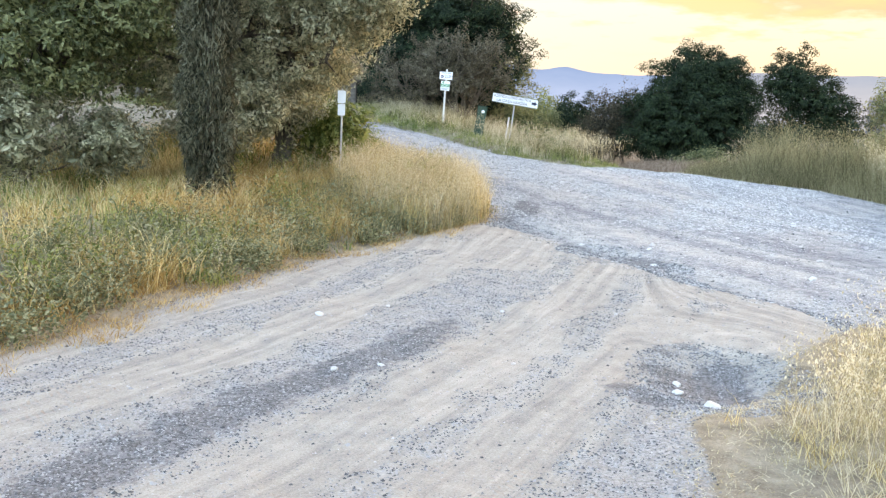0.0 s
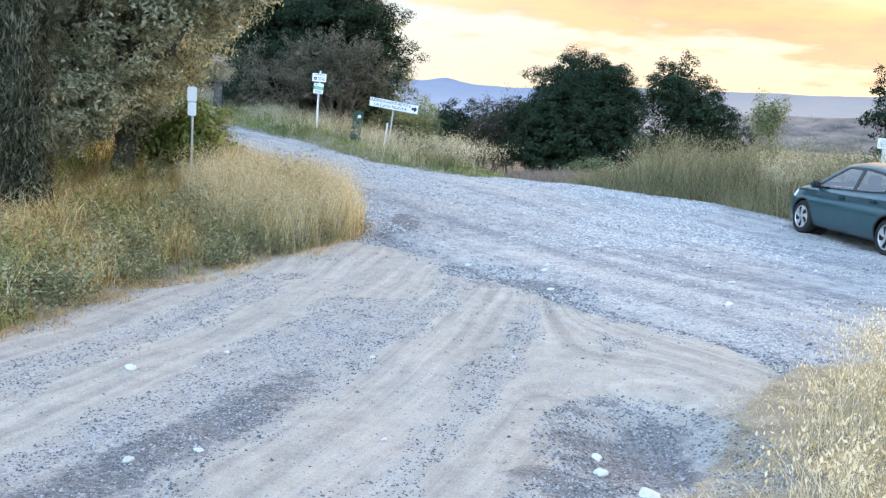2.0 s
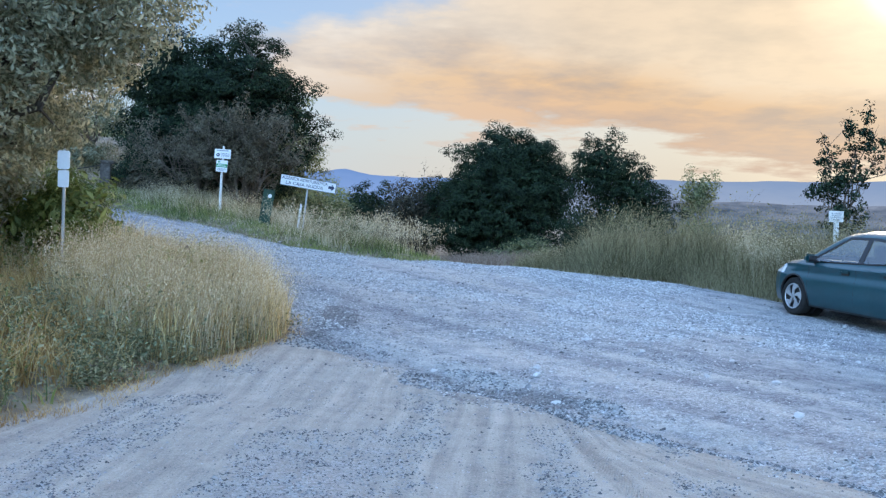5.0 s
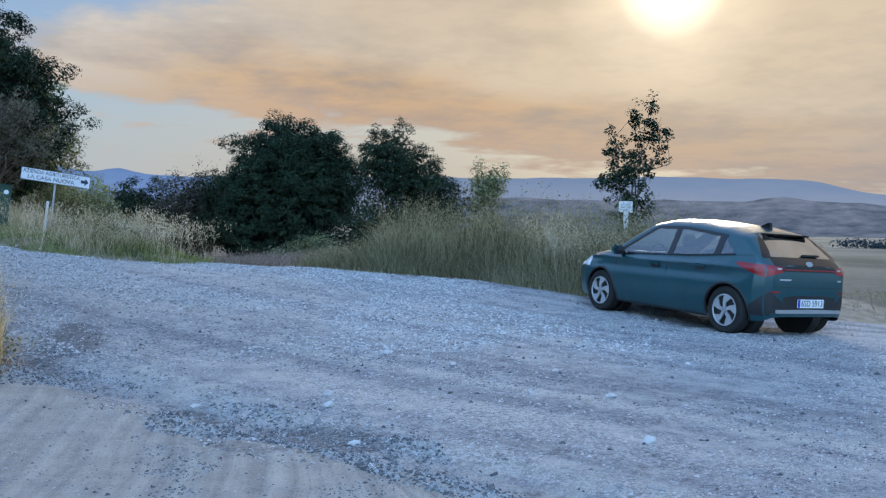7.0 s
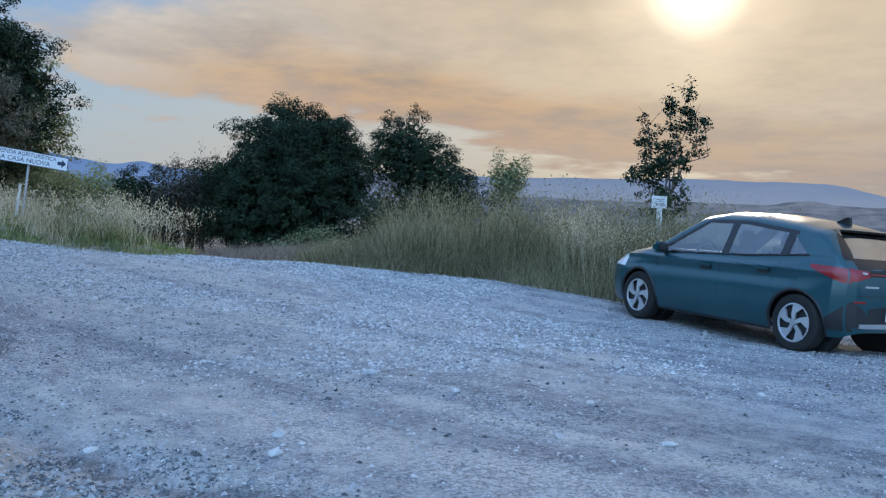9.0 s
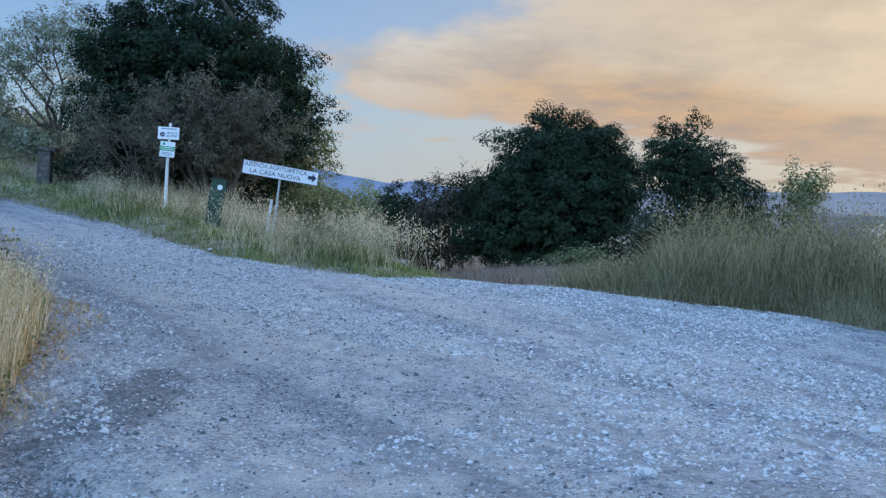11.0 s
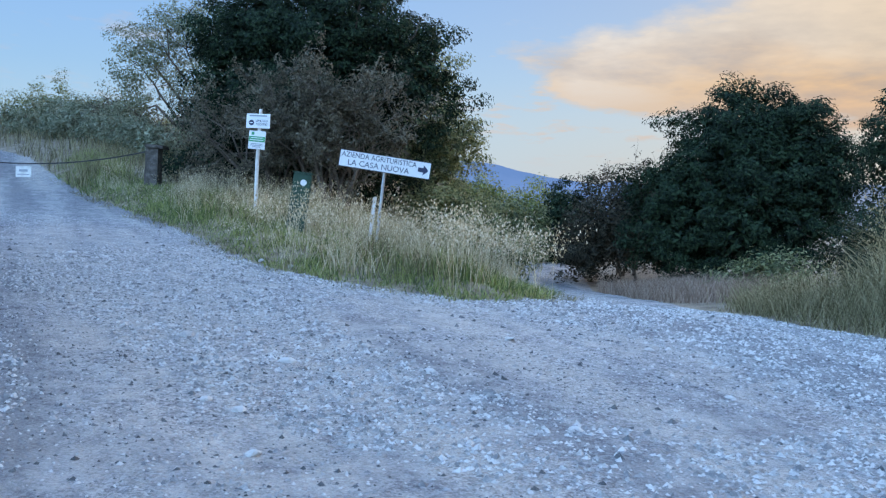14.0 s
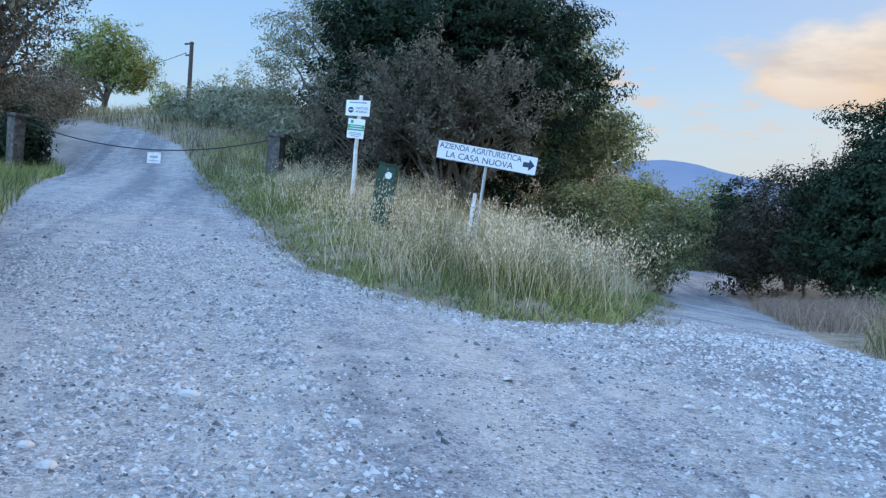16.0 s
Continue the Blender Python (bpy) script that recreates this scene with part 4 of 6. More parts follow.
# Tall grass along the lot's far rim.
hay = lambda x, y: np.minimum(in_hay(x, y), np.where(y < 24, 9.6, 12.5) - x)
x, y = scatter(26000, 2.3, 12.5, 18.4, 27, hay, 0.2)
grass("rim_tall_grass", "tall olive-brown grass along the gravel lot", M_HAY, x, y, tallness(len(x), 0.6, 1.5) * (0.25 + 0.85 * st(0, 1.5, in_hay(x, y))) * lane_low(x, y) * (0.85 + 0.2 * wave(x, y, 1.7) + 0.15 * wave(x, y, 5.3)), 0.012, 0.75, 0.7)
x, y = scatter(7000, 2.3, 12.5, 18.4, 26, lambda x, y: np.minimum(hay(x, y), 1.3 - in_hay(x, y)), 0.15)
grass("rim_straw", "dry drooping straw at the foot of the tall grass", M_HAY, x, y, tallness(len(x), 0.2, 0.6), 0.007, 0.9, 0.6)
x, y = scatter(2200, 2.5, 12.5, 19, 26, lambda x, y: hay(x, y) - 0.4, 0.2)
oats("rim_oats", "feathery seed heads above the tall grass", M_HAY, x, y, tallness(len(x), 1.0, 1.75) * lane_low(x, y), 0.03, 8, 0.3)
x, y = scatter(330, 6.2, 7.4, 20.4, 22.5, lambda x, y: hay(x, y) - 0.2, 0.1)
oats("rim_pale_oats", "a pale clump of ripe oats in the tall grass", M_PALE, x, y, tallness(len(x), 0.8, 1.3), 0.03, 9)
x, y = scatter(4500, -1.0, 5.5, 27, 36, lambda x, y: np.minimum(in_hay(x, y), 1.8 - in_hay(x, y)), 0.2)
grass("lane_brown_grass", "russet dry grass beside the sunken lane", M_RUSSET, x, y, tallness(len(x), 0.2, 0.55), 0.010, 0.7)
# Verge of the climbing track.
x, y = scatter(6000, -18, -5.5, 20.5, 32, lambda x, y: np.minimum(in_west(x, y), 4.0 - in_west(x, y)), 0.14)
grass("track_verge_grass", "green grass beside the climbing track", M_GRASS, x, y, tallness(len(x), 0.15, 0.45), 0.012, 0.5)
x, y = scatter(9000, 11, 40, 8, 26, lambda x, y: np.minimum(x - 10.8, in_hay(x, y) + 30), 0.3)
grass("field_stubble", "sparse dry stubble on the field", M_HAY, x, y, tallness(len(x), 0.06, 0.2), 0.012, 0.8)

# Trees of the west bank.
b = lift(-6.0, 15.6)
tree("olive_tree", "large grey-green olive-like tree above the grass bank", "tree", tuple(b), (-6.1, 15.6, 1.5),
     [(-5.9, 15.4, 3.0, 1.7, 1.7, 1.3, 330), (-5.2, 15.2, 4.2, 1.8, 1.8, 1.5, 330), (-6.8, 14.6, 4.4, 2.0, 1.9, 1.7, 300), (-6.6, 16.6, 2.4, 1.5, 1.4, 1.3, 200), (-5.6, 15.6, 5.6, 2.0, 2.0, 1.2, 150), (-4.5, 15.1, 3.7, 1.0, 1.0, 1.0, 150), (-7.6, 13.6, 3.0, 1.2, 1.0, 1.4, 160), (-6.7, 14.2, 1.5, 1.3, 0.9, 0.8, 170), (-6.1, 15.3, 1.6, 0.8, 0.8, 0.8, 130)],
     M_OLIVE, 46, 0.25, 0.095, 0.2, fill=0.2, dense=0.1)
b = lift(-9.6, 12.2)
tree("holm_oak", "broad dark holm oak with shiny leaves on the bank", "tree", tuple(b), (-9.5, 12.4, 1.4),
     [(-9.2, 11.6, 2.6, 2.1, 1.7, 1.5, 420), (-8.0, 12.6, 3.6, 1.7, 1.6, 1.6, 300), (-10.6, 11.4, 1.5, 1.6, 1.4, 1.1, 230), (-8.8, 12.2, 4.8, 2.4, 2.0, 1.5, 200), (-11.8, 12.2, 3.2, 1.8, 1.8, 1.9, 220)],
     M_OAK, 44, 0.27, 0.11, 0.22, fill=0.2, dense=0.3)
shrub("laurel_bush", "glossy grey-green bush at the foot of the oak", -8.6, 11.2, [(-8.7, 11.0, 1.0, 0.9, 0.8, 0.75, 170), (-7.6, 11.9, 0.8, 0.7, 0.7, 0.6, 110)], M_OLIVE, 42, 0.2, 0.075)
shrub("yellow_green_bush", "yellow-green leafy bush beside the thin sign pole", -5.0, 16.0, [(-4.95, 15.9, 1.0, 0.62, 0.6, 0.7, 190), (-5.6, 16.2, 0.9, 0.7, 0.7, 0.7, 110)], M_FRESH, 40, 0.14, 0.05)
shrub("green_bush", "small green bush in the bank grass", -3.4, 15.4, [(-3.4, 15.4, 0.28, 0.45, 0.5, 0.35, 70)], M_FRESH, 40, 0.12, 0.05)
b = lift(-9.5, 18.5)
tree("evergreen_oak", "dark evergreen oak behind the bank trees", "tree", tuple(b), (-9.5, 18.5, 1.6),
     [(-8.6, 18.2, 2.6, 2.4, 2.0, 2.0, 330), (-11.0, 16.0, 3.0, 2.6, 2.2, 2.6, 300), (-13.5, 14.5, 3.0, 2.6, 2.4, 2.8, 240)], M_OAK, 42, 0.34, 0.11, 0.2, dense=0.5)


def cypress(x, y):
    b = lift(x, y)
    t = empty("cypress", Matrix.Translation(b), "narrow columnar cypress with grey-green scaly foliage", "tree")
    bm = bmesh.new()
    tube(bm, [(0, 0, -0.1), (0.02, 0, 1.5), (0, 0.02, 5.5)], [0.10, 0.09, 0.03], 8)
    part("trunk", bm, M_BARK, t, smooth=True)
    n = 42000
    z = rng.uniform(0.0, 7.5, n)
    a = rng.uniform(0, math.tau, n)
    lump = 0.86 + 0.20 * np.sin(3 * a + z * 1.7) + 0.14 * np.sin(5 * a - z * 3.1) + 0.10 * np.sin(z * 7.3 + 2 * a)
    r = (0.40 * (0.85 + 0.15 * st(0.1, 1.3, z)) * (1 - 0.5 * st(4.5, 7.5, z)) * lump + 0.02) * rng.uniform(0.35, 1.0, n) ** 0.5
    c = np.stack([np.cos(a) * r, np.sin(a) * r, z], 1)
    d = np.stack([np.cos(a) * 0.55, np.sin(a) * 0.55, np.where(rng.uniform(size=n) < 0.5, -1.0, 0.9)], 1) + rng.normal(size=(n, 3)) * 0.35
    d /= np.linalg.norm(d, axis=1)[:, None]
    s = np.cross(d, rng.normal(size=(n, 3)))
    s /= np.linalg.norm(s, axis=1)[:, None]
    ln = rng.uniform(0.06, 0.17, n)[:, None]
    v = np.stack([c - s * 0.012, c + s * 0.012, c + d * ln], 1).reshape(-1, 3)
    part_mesh("crown", arrays_mesh("crown", v, tris=np.arange(3 * n).reshape(-1, 3)), M_CYPRESS, t)


cypress(-5.72, 11.6)

# The clump behind the signs.
b = lift(-7.4, 33.4)
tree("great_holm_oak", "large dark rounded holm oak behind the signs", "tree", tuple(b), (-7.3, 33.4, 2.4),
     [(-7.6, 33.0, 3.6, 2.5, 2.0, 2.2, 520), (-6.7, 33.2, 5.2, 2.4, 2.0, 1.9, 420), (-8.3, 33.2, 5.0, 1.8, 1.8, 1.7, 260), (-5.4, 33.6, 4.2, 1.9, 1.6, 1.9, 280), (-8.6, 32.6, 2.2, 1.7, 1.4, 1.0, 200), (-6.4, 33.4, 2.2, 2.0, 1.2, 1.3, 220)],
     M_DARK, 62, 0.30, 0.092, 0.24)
b = lift(-5.6, 37.2)
tree("leafy_oak", "green leafy oak at the side of the clump", "tree", tuple(b), (-5.6, 37.2, 2.0),
     [(-5.5, 37.0, 3.2, 1.7, 1.5, 1.6, 300), (-6.1, 37.0, 4.9, 1.7, 1.5, 1.4, 230), (-4.9, 36.6, 1.4, 1.2, 1.2, 1.1, 170)], M_OAK, 40, 0.28, 0.10, 0.16)
twig_shrub("leggy_shrub", "leggy grey-brown shrub of bare forking twigs", -5.5, 31.2, 3.5, 0.34, 16, (-0.02, -0.03), M_BROWNLEAF, 30000, 0.085, 0.045)
twig_shrub("leggy_shrub", "dry leggy shrub leaning out of the clump", -6.9, 31.2, 2.9, 0.36, 8, (-0.05, -0.03), M_BROWNLEAF, 11000, 0.08, 0.035)
b = lift(-12.0, 36.4)
tree("slender_tree", "slender tree with thin airy silver foliage", "tree", tuple(b), (-12.0, 36.4, 3.2),
     [(-13.2, 36.2, 5.4, 1.3, 1.1, 1.0, 130), (-11.9, 36.2, 6.2, 1.4, 1.1, 0.9, 150), (-13.6, 36.0, 4.2, 0.8, 0.8, 0.9, 65), (-11.4, 36.4, 4.6, 1.2, 1.0, 1.1, 130)], M_SILVER, 40, 0.24, 0.085, 0.12, fill=0.5, dense=0)
shrub("hedge_bush", "dark undergrowth below the clump", -8.8, 31.6, [(-8.6, 31.7, 1.7, 1.0, 0.8, 0.8, 130), (-7.4, 32.0, 1.5, 1.3, 0.7, 0.9, 150)], M_BROWNLEAF, 40, 0.26, 0.09)
shrub("hedge_bush", "green undergrowth at the lane side", -3.4, 33.5, [(-3.7, 33.4, 1.0, 1.1, 1.0, 0.9, 150), (-2.9, 35.0, 0.4, 1.1, 1.2, 0.8, 130)], M_OAK, 40, 0.24, 0.085)

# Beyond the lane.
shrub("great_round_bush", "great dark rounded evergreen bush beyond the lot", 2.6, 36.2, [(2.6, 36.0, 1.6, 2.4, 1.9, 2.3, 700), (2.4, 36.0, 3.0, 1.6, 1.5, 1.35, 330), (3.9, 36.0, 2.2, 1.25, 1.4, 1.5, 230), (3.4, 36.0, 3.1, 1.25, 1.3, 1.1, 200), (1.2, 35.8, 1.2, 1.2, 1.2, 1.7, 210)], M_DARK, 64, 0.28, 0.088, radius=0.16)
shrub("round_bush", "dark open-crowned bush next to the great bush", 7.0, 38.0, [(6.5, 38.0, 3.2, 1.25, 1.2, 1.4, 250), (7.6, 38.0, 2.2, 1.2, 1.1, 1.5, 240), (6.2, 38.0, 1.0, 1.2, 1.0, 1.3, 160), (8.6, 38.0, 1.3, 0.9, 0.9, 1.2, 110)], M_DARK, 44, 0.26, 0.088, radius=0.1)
shrub("small_tree", "small leafy tree above the tall grass", 10.1, 38.0, [(10.1, 38.0, 2.4, 0.85, 0.8, 1.0, 120), (10.0, 38.0, 1.1, 0.8, 0.7, 0.9, 80)], M_OAK, 30, 0.22, 0.085, radius=0.06)
shrub("brown_bush", "brownish half-bare bush beside the lane", 0.0, 38.8, [(-0.4, 38.6, 1.2, 1.3, 1.2, 1.5, 260), (0.6, 38.2, 1.4, 1.0, 1.0, 1.3, 160), (-1.3, 39.0, 0.4, 1.1, 1.0, 1.1, 130)], M_UMBER, 38, 0.26, 0.085)
twig_shrub("bare_tree", "nearly bare slender tree behind the bushes", -0.5, 40.2, 3.3, 0.2, 7, (0, 0), M_BROWNLEAF, 1200, 0.08, 0.04)
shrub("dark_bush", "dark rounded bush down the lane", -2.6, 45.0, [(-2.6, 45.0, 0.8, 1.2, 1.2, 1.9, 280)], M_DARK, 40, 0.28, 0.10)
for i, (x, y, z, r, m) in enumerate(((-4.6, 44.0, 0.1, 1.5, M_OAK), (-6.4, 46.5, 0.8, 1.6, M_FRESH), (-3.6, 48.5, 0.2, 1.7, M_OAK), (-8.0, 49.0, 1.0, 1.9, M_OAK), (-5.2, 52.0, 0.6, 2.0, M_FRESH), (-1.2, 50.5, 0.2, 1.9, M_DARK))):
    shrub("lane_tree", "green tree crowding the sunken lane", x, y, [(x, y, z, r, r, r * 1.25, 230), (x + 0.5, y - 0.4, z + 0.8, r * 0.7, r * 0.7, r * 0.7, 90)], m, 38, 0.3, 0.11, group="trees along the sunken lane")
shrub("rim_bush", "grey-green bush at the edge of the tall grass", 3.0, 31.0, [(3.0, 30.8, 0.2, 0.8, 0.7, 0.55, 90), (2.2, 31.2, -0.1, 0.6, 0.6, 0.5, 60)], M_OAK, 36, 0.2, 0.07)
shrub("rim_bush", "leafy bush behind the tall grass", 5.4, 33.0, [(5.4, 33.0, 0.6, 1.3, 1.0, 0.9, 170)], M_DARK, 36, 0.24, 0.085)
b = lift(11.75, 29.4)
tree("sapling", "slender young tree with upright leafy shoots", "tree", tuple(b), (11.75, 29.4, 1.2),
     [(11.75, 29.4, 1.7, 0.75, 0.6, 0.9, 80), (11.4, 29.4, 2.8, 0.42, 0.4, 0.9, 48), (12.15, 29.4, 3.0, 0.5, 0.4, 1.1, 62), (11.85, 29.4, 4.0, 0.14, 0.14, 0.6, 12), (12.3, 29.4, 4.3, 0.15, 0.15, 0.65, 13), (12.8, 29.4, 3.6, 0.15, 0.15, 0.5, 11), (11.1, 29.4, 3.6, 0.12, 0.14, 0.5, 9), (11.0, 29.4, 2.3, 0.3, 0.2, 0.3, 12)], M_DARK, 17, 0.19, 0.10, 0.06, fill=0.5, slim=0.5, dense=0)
for x, y, hgt in ((9.2, 30.5, 2.9), (9.9, 31.0, 2.4), (8.5, 31.5, 2.3), (10.5, 30.6, 2.2)):
    twig_shrub("young_shoots", "thin young shoots above the tall grass", x, y, hgt, 0.22, 4, (0, 0), M_OAK, 260, 0.09, 0.014)
twig_shrub("bare_shoots", "bare dry shoots above the tall grass", 10.35, 33.5, 3.0, 0.22, 4, (0, 0), None, 0, 0.05, 0.016)

# Up the track.
b = lift(-33.4, 48.0)
tree("field_oak", "green field oak with a double trunk above the track", "tree", tuple(b), (-33.4, 48.0, 5.3),
     [(-33.4, 48, 7.6, 2.2, 2.0, 1.9, 230), (-31.8, 48, 6.8, 1.4, 1.4, 1.2, 110), (-35.2, 48, 7.0, 1.6, 1.5, 1.3, 130)], M_FRESH, 36, 0.34, 0.13, 0.2)
shrub("field_bush", "dark green rounded tree by the power pole", -31.6, 55, [(-31.6, 55, 5.6, 2.6, 2.2, 2.3, 300), (-29.6, 55, 5.0, 1.4, 1.2, 1.3, 90)], M_OAK, 36, 0.36, 0.13, radius=0.15)
shrub("field_bush", "small tree behind the power pole", -41.0, 60, [(-41, 60, 6.6, 1.6, 1.5, 1.6, 130)], M_FRESH, 34, 0.36, 0.13, radius=0.12)
for i in range(9):
    x, y = -15.5 - 1.9 * i + rng.normal() * 0.3, 38.5 + 1.3 * i + rng.normal() * 0.6
    z = float(height(x, y))
    shrub("silver_bush", "silvery green low bush beside the track", x, y, [(x, y, z + 0.45, 1.2, 1.0, 0.65, 110)], M_SILVER if i % 3 else M_BROWNLEAF, 36, 0.28, 0.09, group="silver bushes beside the track")
for x, y, r in ((-11.4, 34.2, 0.8), (-13.0, 35.4, 0.9), (-14.8, 36.6, 1.0), (-16.9, 37.6, 1.0), (-19.2, 38.6, 1.1)):
    z = float(height(x, y))
    shrub("silver_bush", "silvery green bush at the top of the track", x, y, [(x, y, z + 0.35, r * 1.05, r, r * 0.55, 110)], M_SILVER, 38, 0.24, 0.08, group="silver bushes beside the track")
for i in range(6):
    x, y = -26.0 + 2.9 * i, 60 + rng.normal() * 2
    z = float(height(x, y))
    shrub("far_bush", "green bush on the far field edge", x, y, [(x, y, z + 1.1, 2.1, 1.6, 1.5, 130)], M_OAK, 34, 0.36, 0.14, group="bushes on the field edge")
b = lift(-17.6, 30.0)
tree("overhanging_oak", "dark oak overhanging the track", "tree", tuple(b), (-17.5, 30.0, 3.8),
     [(-17.6, 30, 5.6, 2.3, 2.0, 1.8, 260), (-18.8, 30.5, 4.2, 2.0, 1.6, 1.6, 180), (-19.5, 29, 2.9, 1.8, 1.5, 1.4, 140)], M_BROWNLEAF, 40, 0.3, 0.10, 0.2)
shrub("ivy_bush", "dense dark green bush by the gate post", -16.3, 29.9, [(-16.2, 29.9, 2.1, 0.7, 0.6, 0.75, 160)], M_DARK, 44, 0.16, 0.06)
for i in range(5):
    x, y = -21.0 - 2.4 * i, 33.0 + 2.6 * i
    z = float(height(x, y))
    shrub("track_bush", "brown-green scrub beside the track bend", x, y, [(x, y, z + 1.0, 1.5, 1.3, 1.3, 150)], M_BROWNLEAF, 36, 0.3, 0.10, group="scrub at the track bend")


def far_woods():
    c = []
    for i in range(70):
        a = rng.uniform(radians(20), radians(75))
        d = rng.choice([340, 420, 520, 640]) * rng.uniform(0.95, 1.05)
        x, y = d * math.sin(a), 10 + d * math.cos(a)
        h0 = float(height(x, y))
        k = 420
        q = rng.normal(size=(k, 3))
        q /= np.linalg.norm(q, axis=1)[:, None]
        s = rng.uniform(1.3, 3.2)
        c.append(np.array((x, y, h0 + s * 0.7)) + q * np.array((s * 3.6, s * 2.2, s * 0.75)) * rng.uniform(0.35, 1.0, (k, 1)))
    tagged(part_mesh("far_woods", leaf_mesh("far_woods", np.concatenate(c), 0.75, slim=0.8), M_WOODS), "dark far trees and hedges on the plain", "trees", kind="stuff")


far_woods()


# ---- signs, posts and fence ----
def plate(name, w, h, t, material, parent, m, label=""):
    bm = box_bm((w, t, h), (0, 0, 0), 0.003)
    bm.transform(m)
    return part(name, bm, material, parent, label)


def flat_part(name, bm, material, parent, m, label=""):
    bm.transform(m)
    return part(name, bm, material, parent, label)


def lettering(name, body, size, material, parent, m, width=None):
    """Raised lettering that faces -y."""
    me = text_mesh(body, size, thick=0.001)
    if width:
        xs = [v.co.x for v in me.vertices]
        me.transform(Matrix.Diagonal((width / (max(xs) - min(xs)), 1, 1, 1)))
    me.transform(m @ pose(0, 0, 0, 90, 0, 0))
    return part_mesh(name, me, material, parent)


def arrow_sign():
    x, y = -3.15, 27.43
    b = lift(x, y)
    s = empty("direction_sign", Matrix.Translation(b), "white arrow sign with navy lettering on two posts", "sign")
    up = 1.93 - b.z
    board = pose(0, 0, up, 0, 7.2, 19)
    plate("board", 1.46, 0.265, 0.02, M_WHITE, s, board)
    rim = bmesh.new()
    for sx, sz, cx, cz in ((1.46, 0.006, 0, 0.1295), (1.46, 0.006, 0, -0.1295), (0.006, 0.253, 0.727, 0), (0.006, 0.253, -0.727, 0)):
        bmesh.ops.create_cube(rim, size=1, matrix=board @ Matrix.Translation((cx, -0.0115, cz)) @ Matrix.Diagonal((sx, 0.003, sz, 1)))
    part("border_line", rim, M_NAVY, s, "thin navy border line")
    lettering("lettering", "AZIENDA AGRITURISTICA", 0.115, M_NAVY, s, board @ Matrix.Translation((-0.10, -0.0115, 0.062)), 1.20)
    lettering("lettering", "LA CASA NUOVA", 0.125, M_NAVY, s, board @ Matrix.Translation((-0.10, -0.0115, -0.058)), 0.98)
    bm = bmesh.new()
    pts = [(0.53, 0.035), (0.615, 0.035), (0.615, 0.085), (0.70, 0.0), (0.615, -0.085), (0.615, -0.035), (0.53, -0.035)]
    f = bm.faces.new([bm.verts.new((px, -0.013, pz)) for px, pz in pts])
    r = bmesh.ops.extrude_face_region(bm, geom=[f])
    bmesh.ops.translate(bm, vec=(0, 0.002, 0), verts=[v for v in r["geom"] if isinstance(v, bmesh.types.BMVert)])
    flat_part("arrow", bm, M_NAVY, s, board, "navy arrow")
    bm = bmesh.new()
    tube(bm, [(-0.14, 0.03, -0.15), (-0.02, 0.04, up - 0.1), (0.02, 0.045, up + 0.14)], [0.024] * 3, 10)
    part("metal_post", bm, M_STEEL, s, "grey metal post", smooth=True)
    bm = box_bm((0.055, 0.03, 0.98), (0, 0, 0.41), 0.006, pose(-0.27, 0.05, -0.1, 0, 6, 15))
    part("wooden_post", bm, M_WHITEWOOD, s, "white weathered wooden post")


def warning_post():
    x, y = -5.40, 27.47
    b = lift(x, y)
    s = empty("warning_sign_post", Matrix.Translation(b), "white wooden post with two small notice boards", "sign")
    top = 2.82 - b.z
    bm = bmesh.new()
    tube(bm, [(-0.03, 0, -0.15), (-0.015, 0, top * 0.5), (0.03, 0, top)], [0.034, 0.032, 0.028], 8)
    part("post", bm, M_WHITEWOOD, s, smooth=True)
    m = pose(0.01, -0.045, 2.62 - b.z, 0, 1.5, 6)
    p = plate("notice_board", 0.41, 0.24, 0.012, M_WHITE, s, m, "white notice with a dark round sign")
    bm = bmesh.new()
    bmesh.ops.create_cone(bm, cap_ends=True, segments=24, radius1=0.045, radius2=0.045, depth=0.003, matrix=m @ Matrix.Translation((-0.115, -0.0085, -0.03)) @ pose(0, 0, 0, 90, 0, 0))
    part("round_mark", bm, M_NAVY, p)
    bm = box_bm((0.06, 0.002, 0.014), (-0.115, -0.011, -0.03))
    flat_part("bar", bm, M_WHITE, p, m)
    lettering("lettering", "DIVIETO DI", 0.05, M_NAVY, p, m @ Matrix.Translation((0.065, -0.008, 0.0)), 0.2)
    lettering("lettering", "ACCESSO", 0.05, M_NAVY, p, m @ Matrix.Translation((0.065, -0.008, -0.055)), 0.2)
    flat_part("text_bar", box_bm((0.30, 0.002, 0.022), (0.0, -0.0075, 0.085)), M_GREY_PRINT, p, m)
    m = pose(-0.005, -0.045, 2.305 - b.z, 0, 4, 8)
    p = plate("notice_board", 0.285, 0.30, 0.012, M_WHITE, s, m, "white notice with a green band")
    flat_part("green_band", box_bm((0.275, 0.002, 0.09), (0, -0.0075, 0.015)), M_GREEN_PRINT, p, m)
    flat_part("green_mark", box_bm((0.05, 0.002, 0.05), (-0.075, -0.0075, 0.105), 0.001), M_GREEN_PRINT, p, m)
    for k, wd in ((0.035, 0.2), (0.0, 0.23), (-0.065, 0.2), (-0.09, 0.22), (-0.115, 0.14)):
        flat_part("text_bar", box_bm((wd, 0.002, 0.011), (0, -0.009, k)), M_WHITE if k > -0.02 else M_GREY_PRINT, p, m)


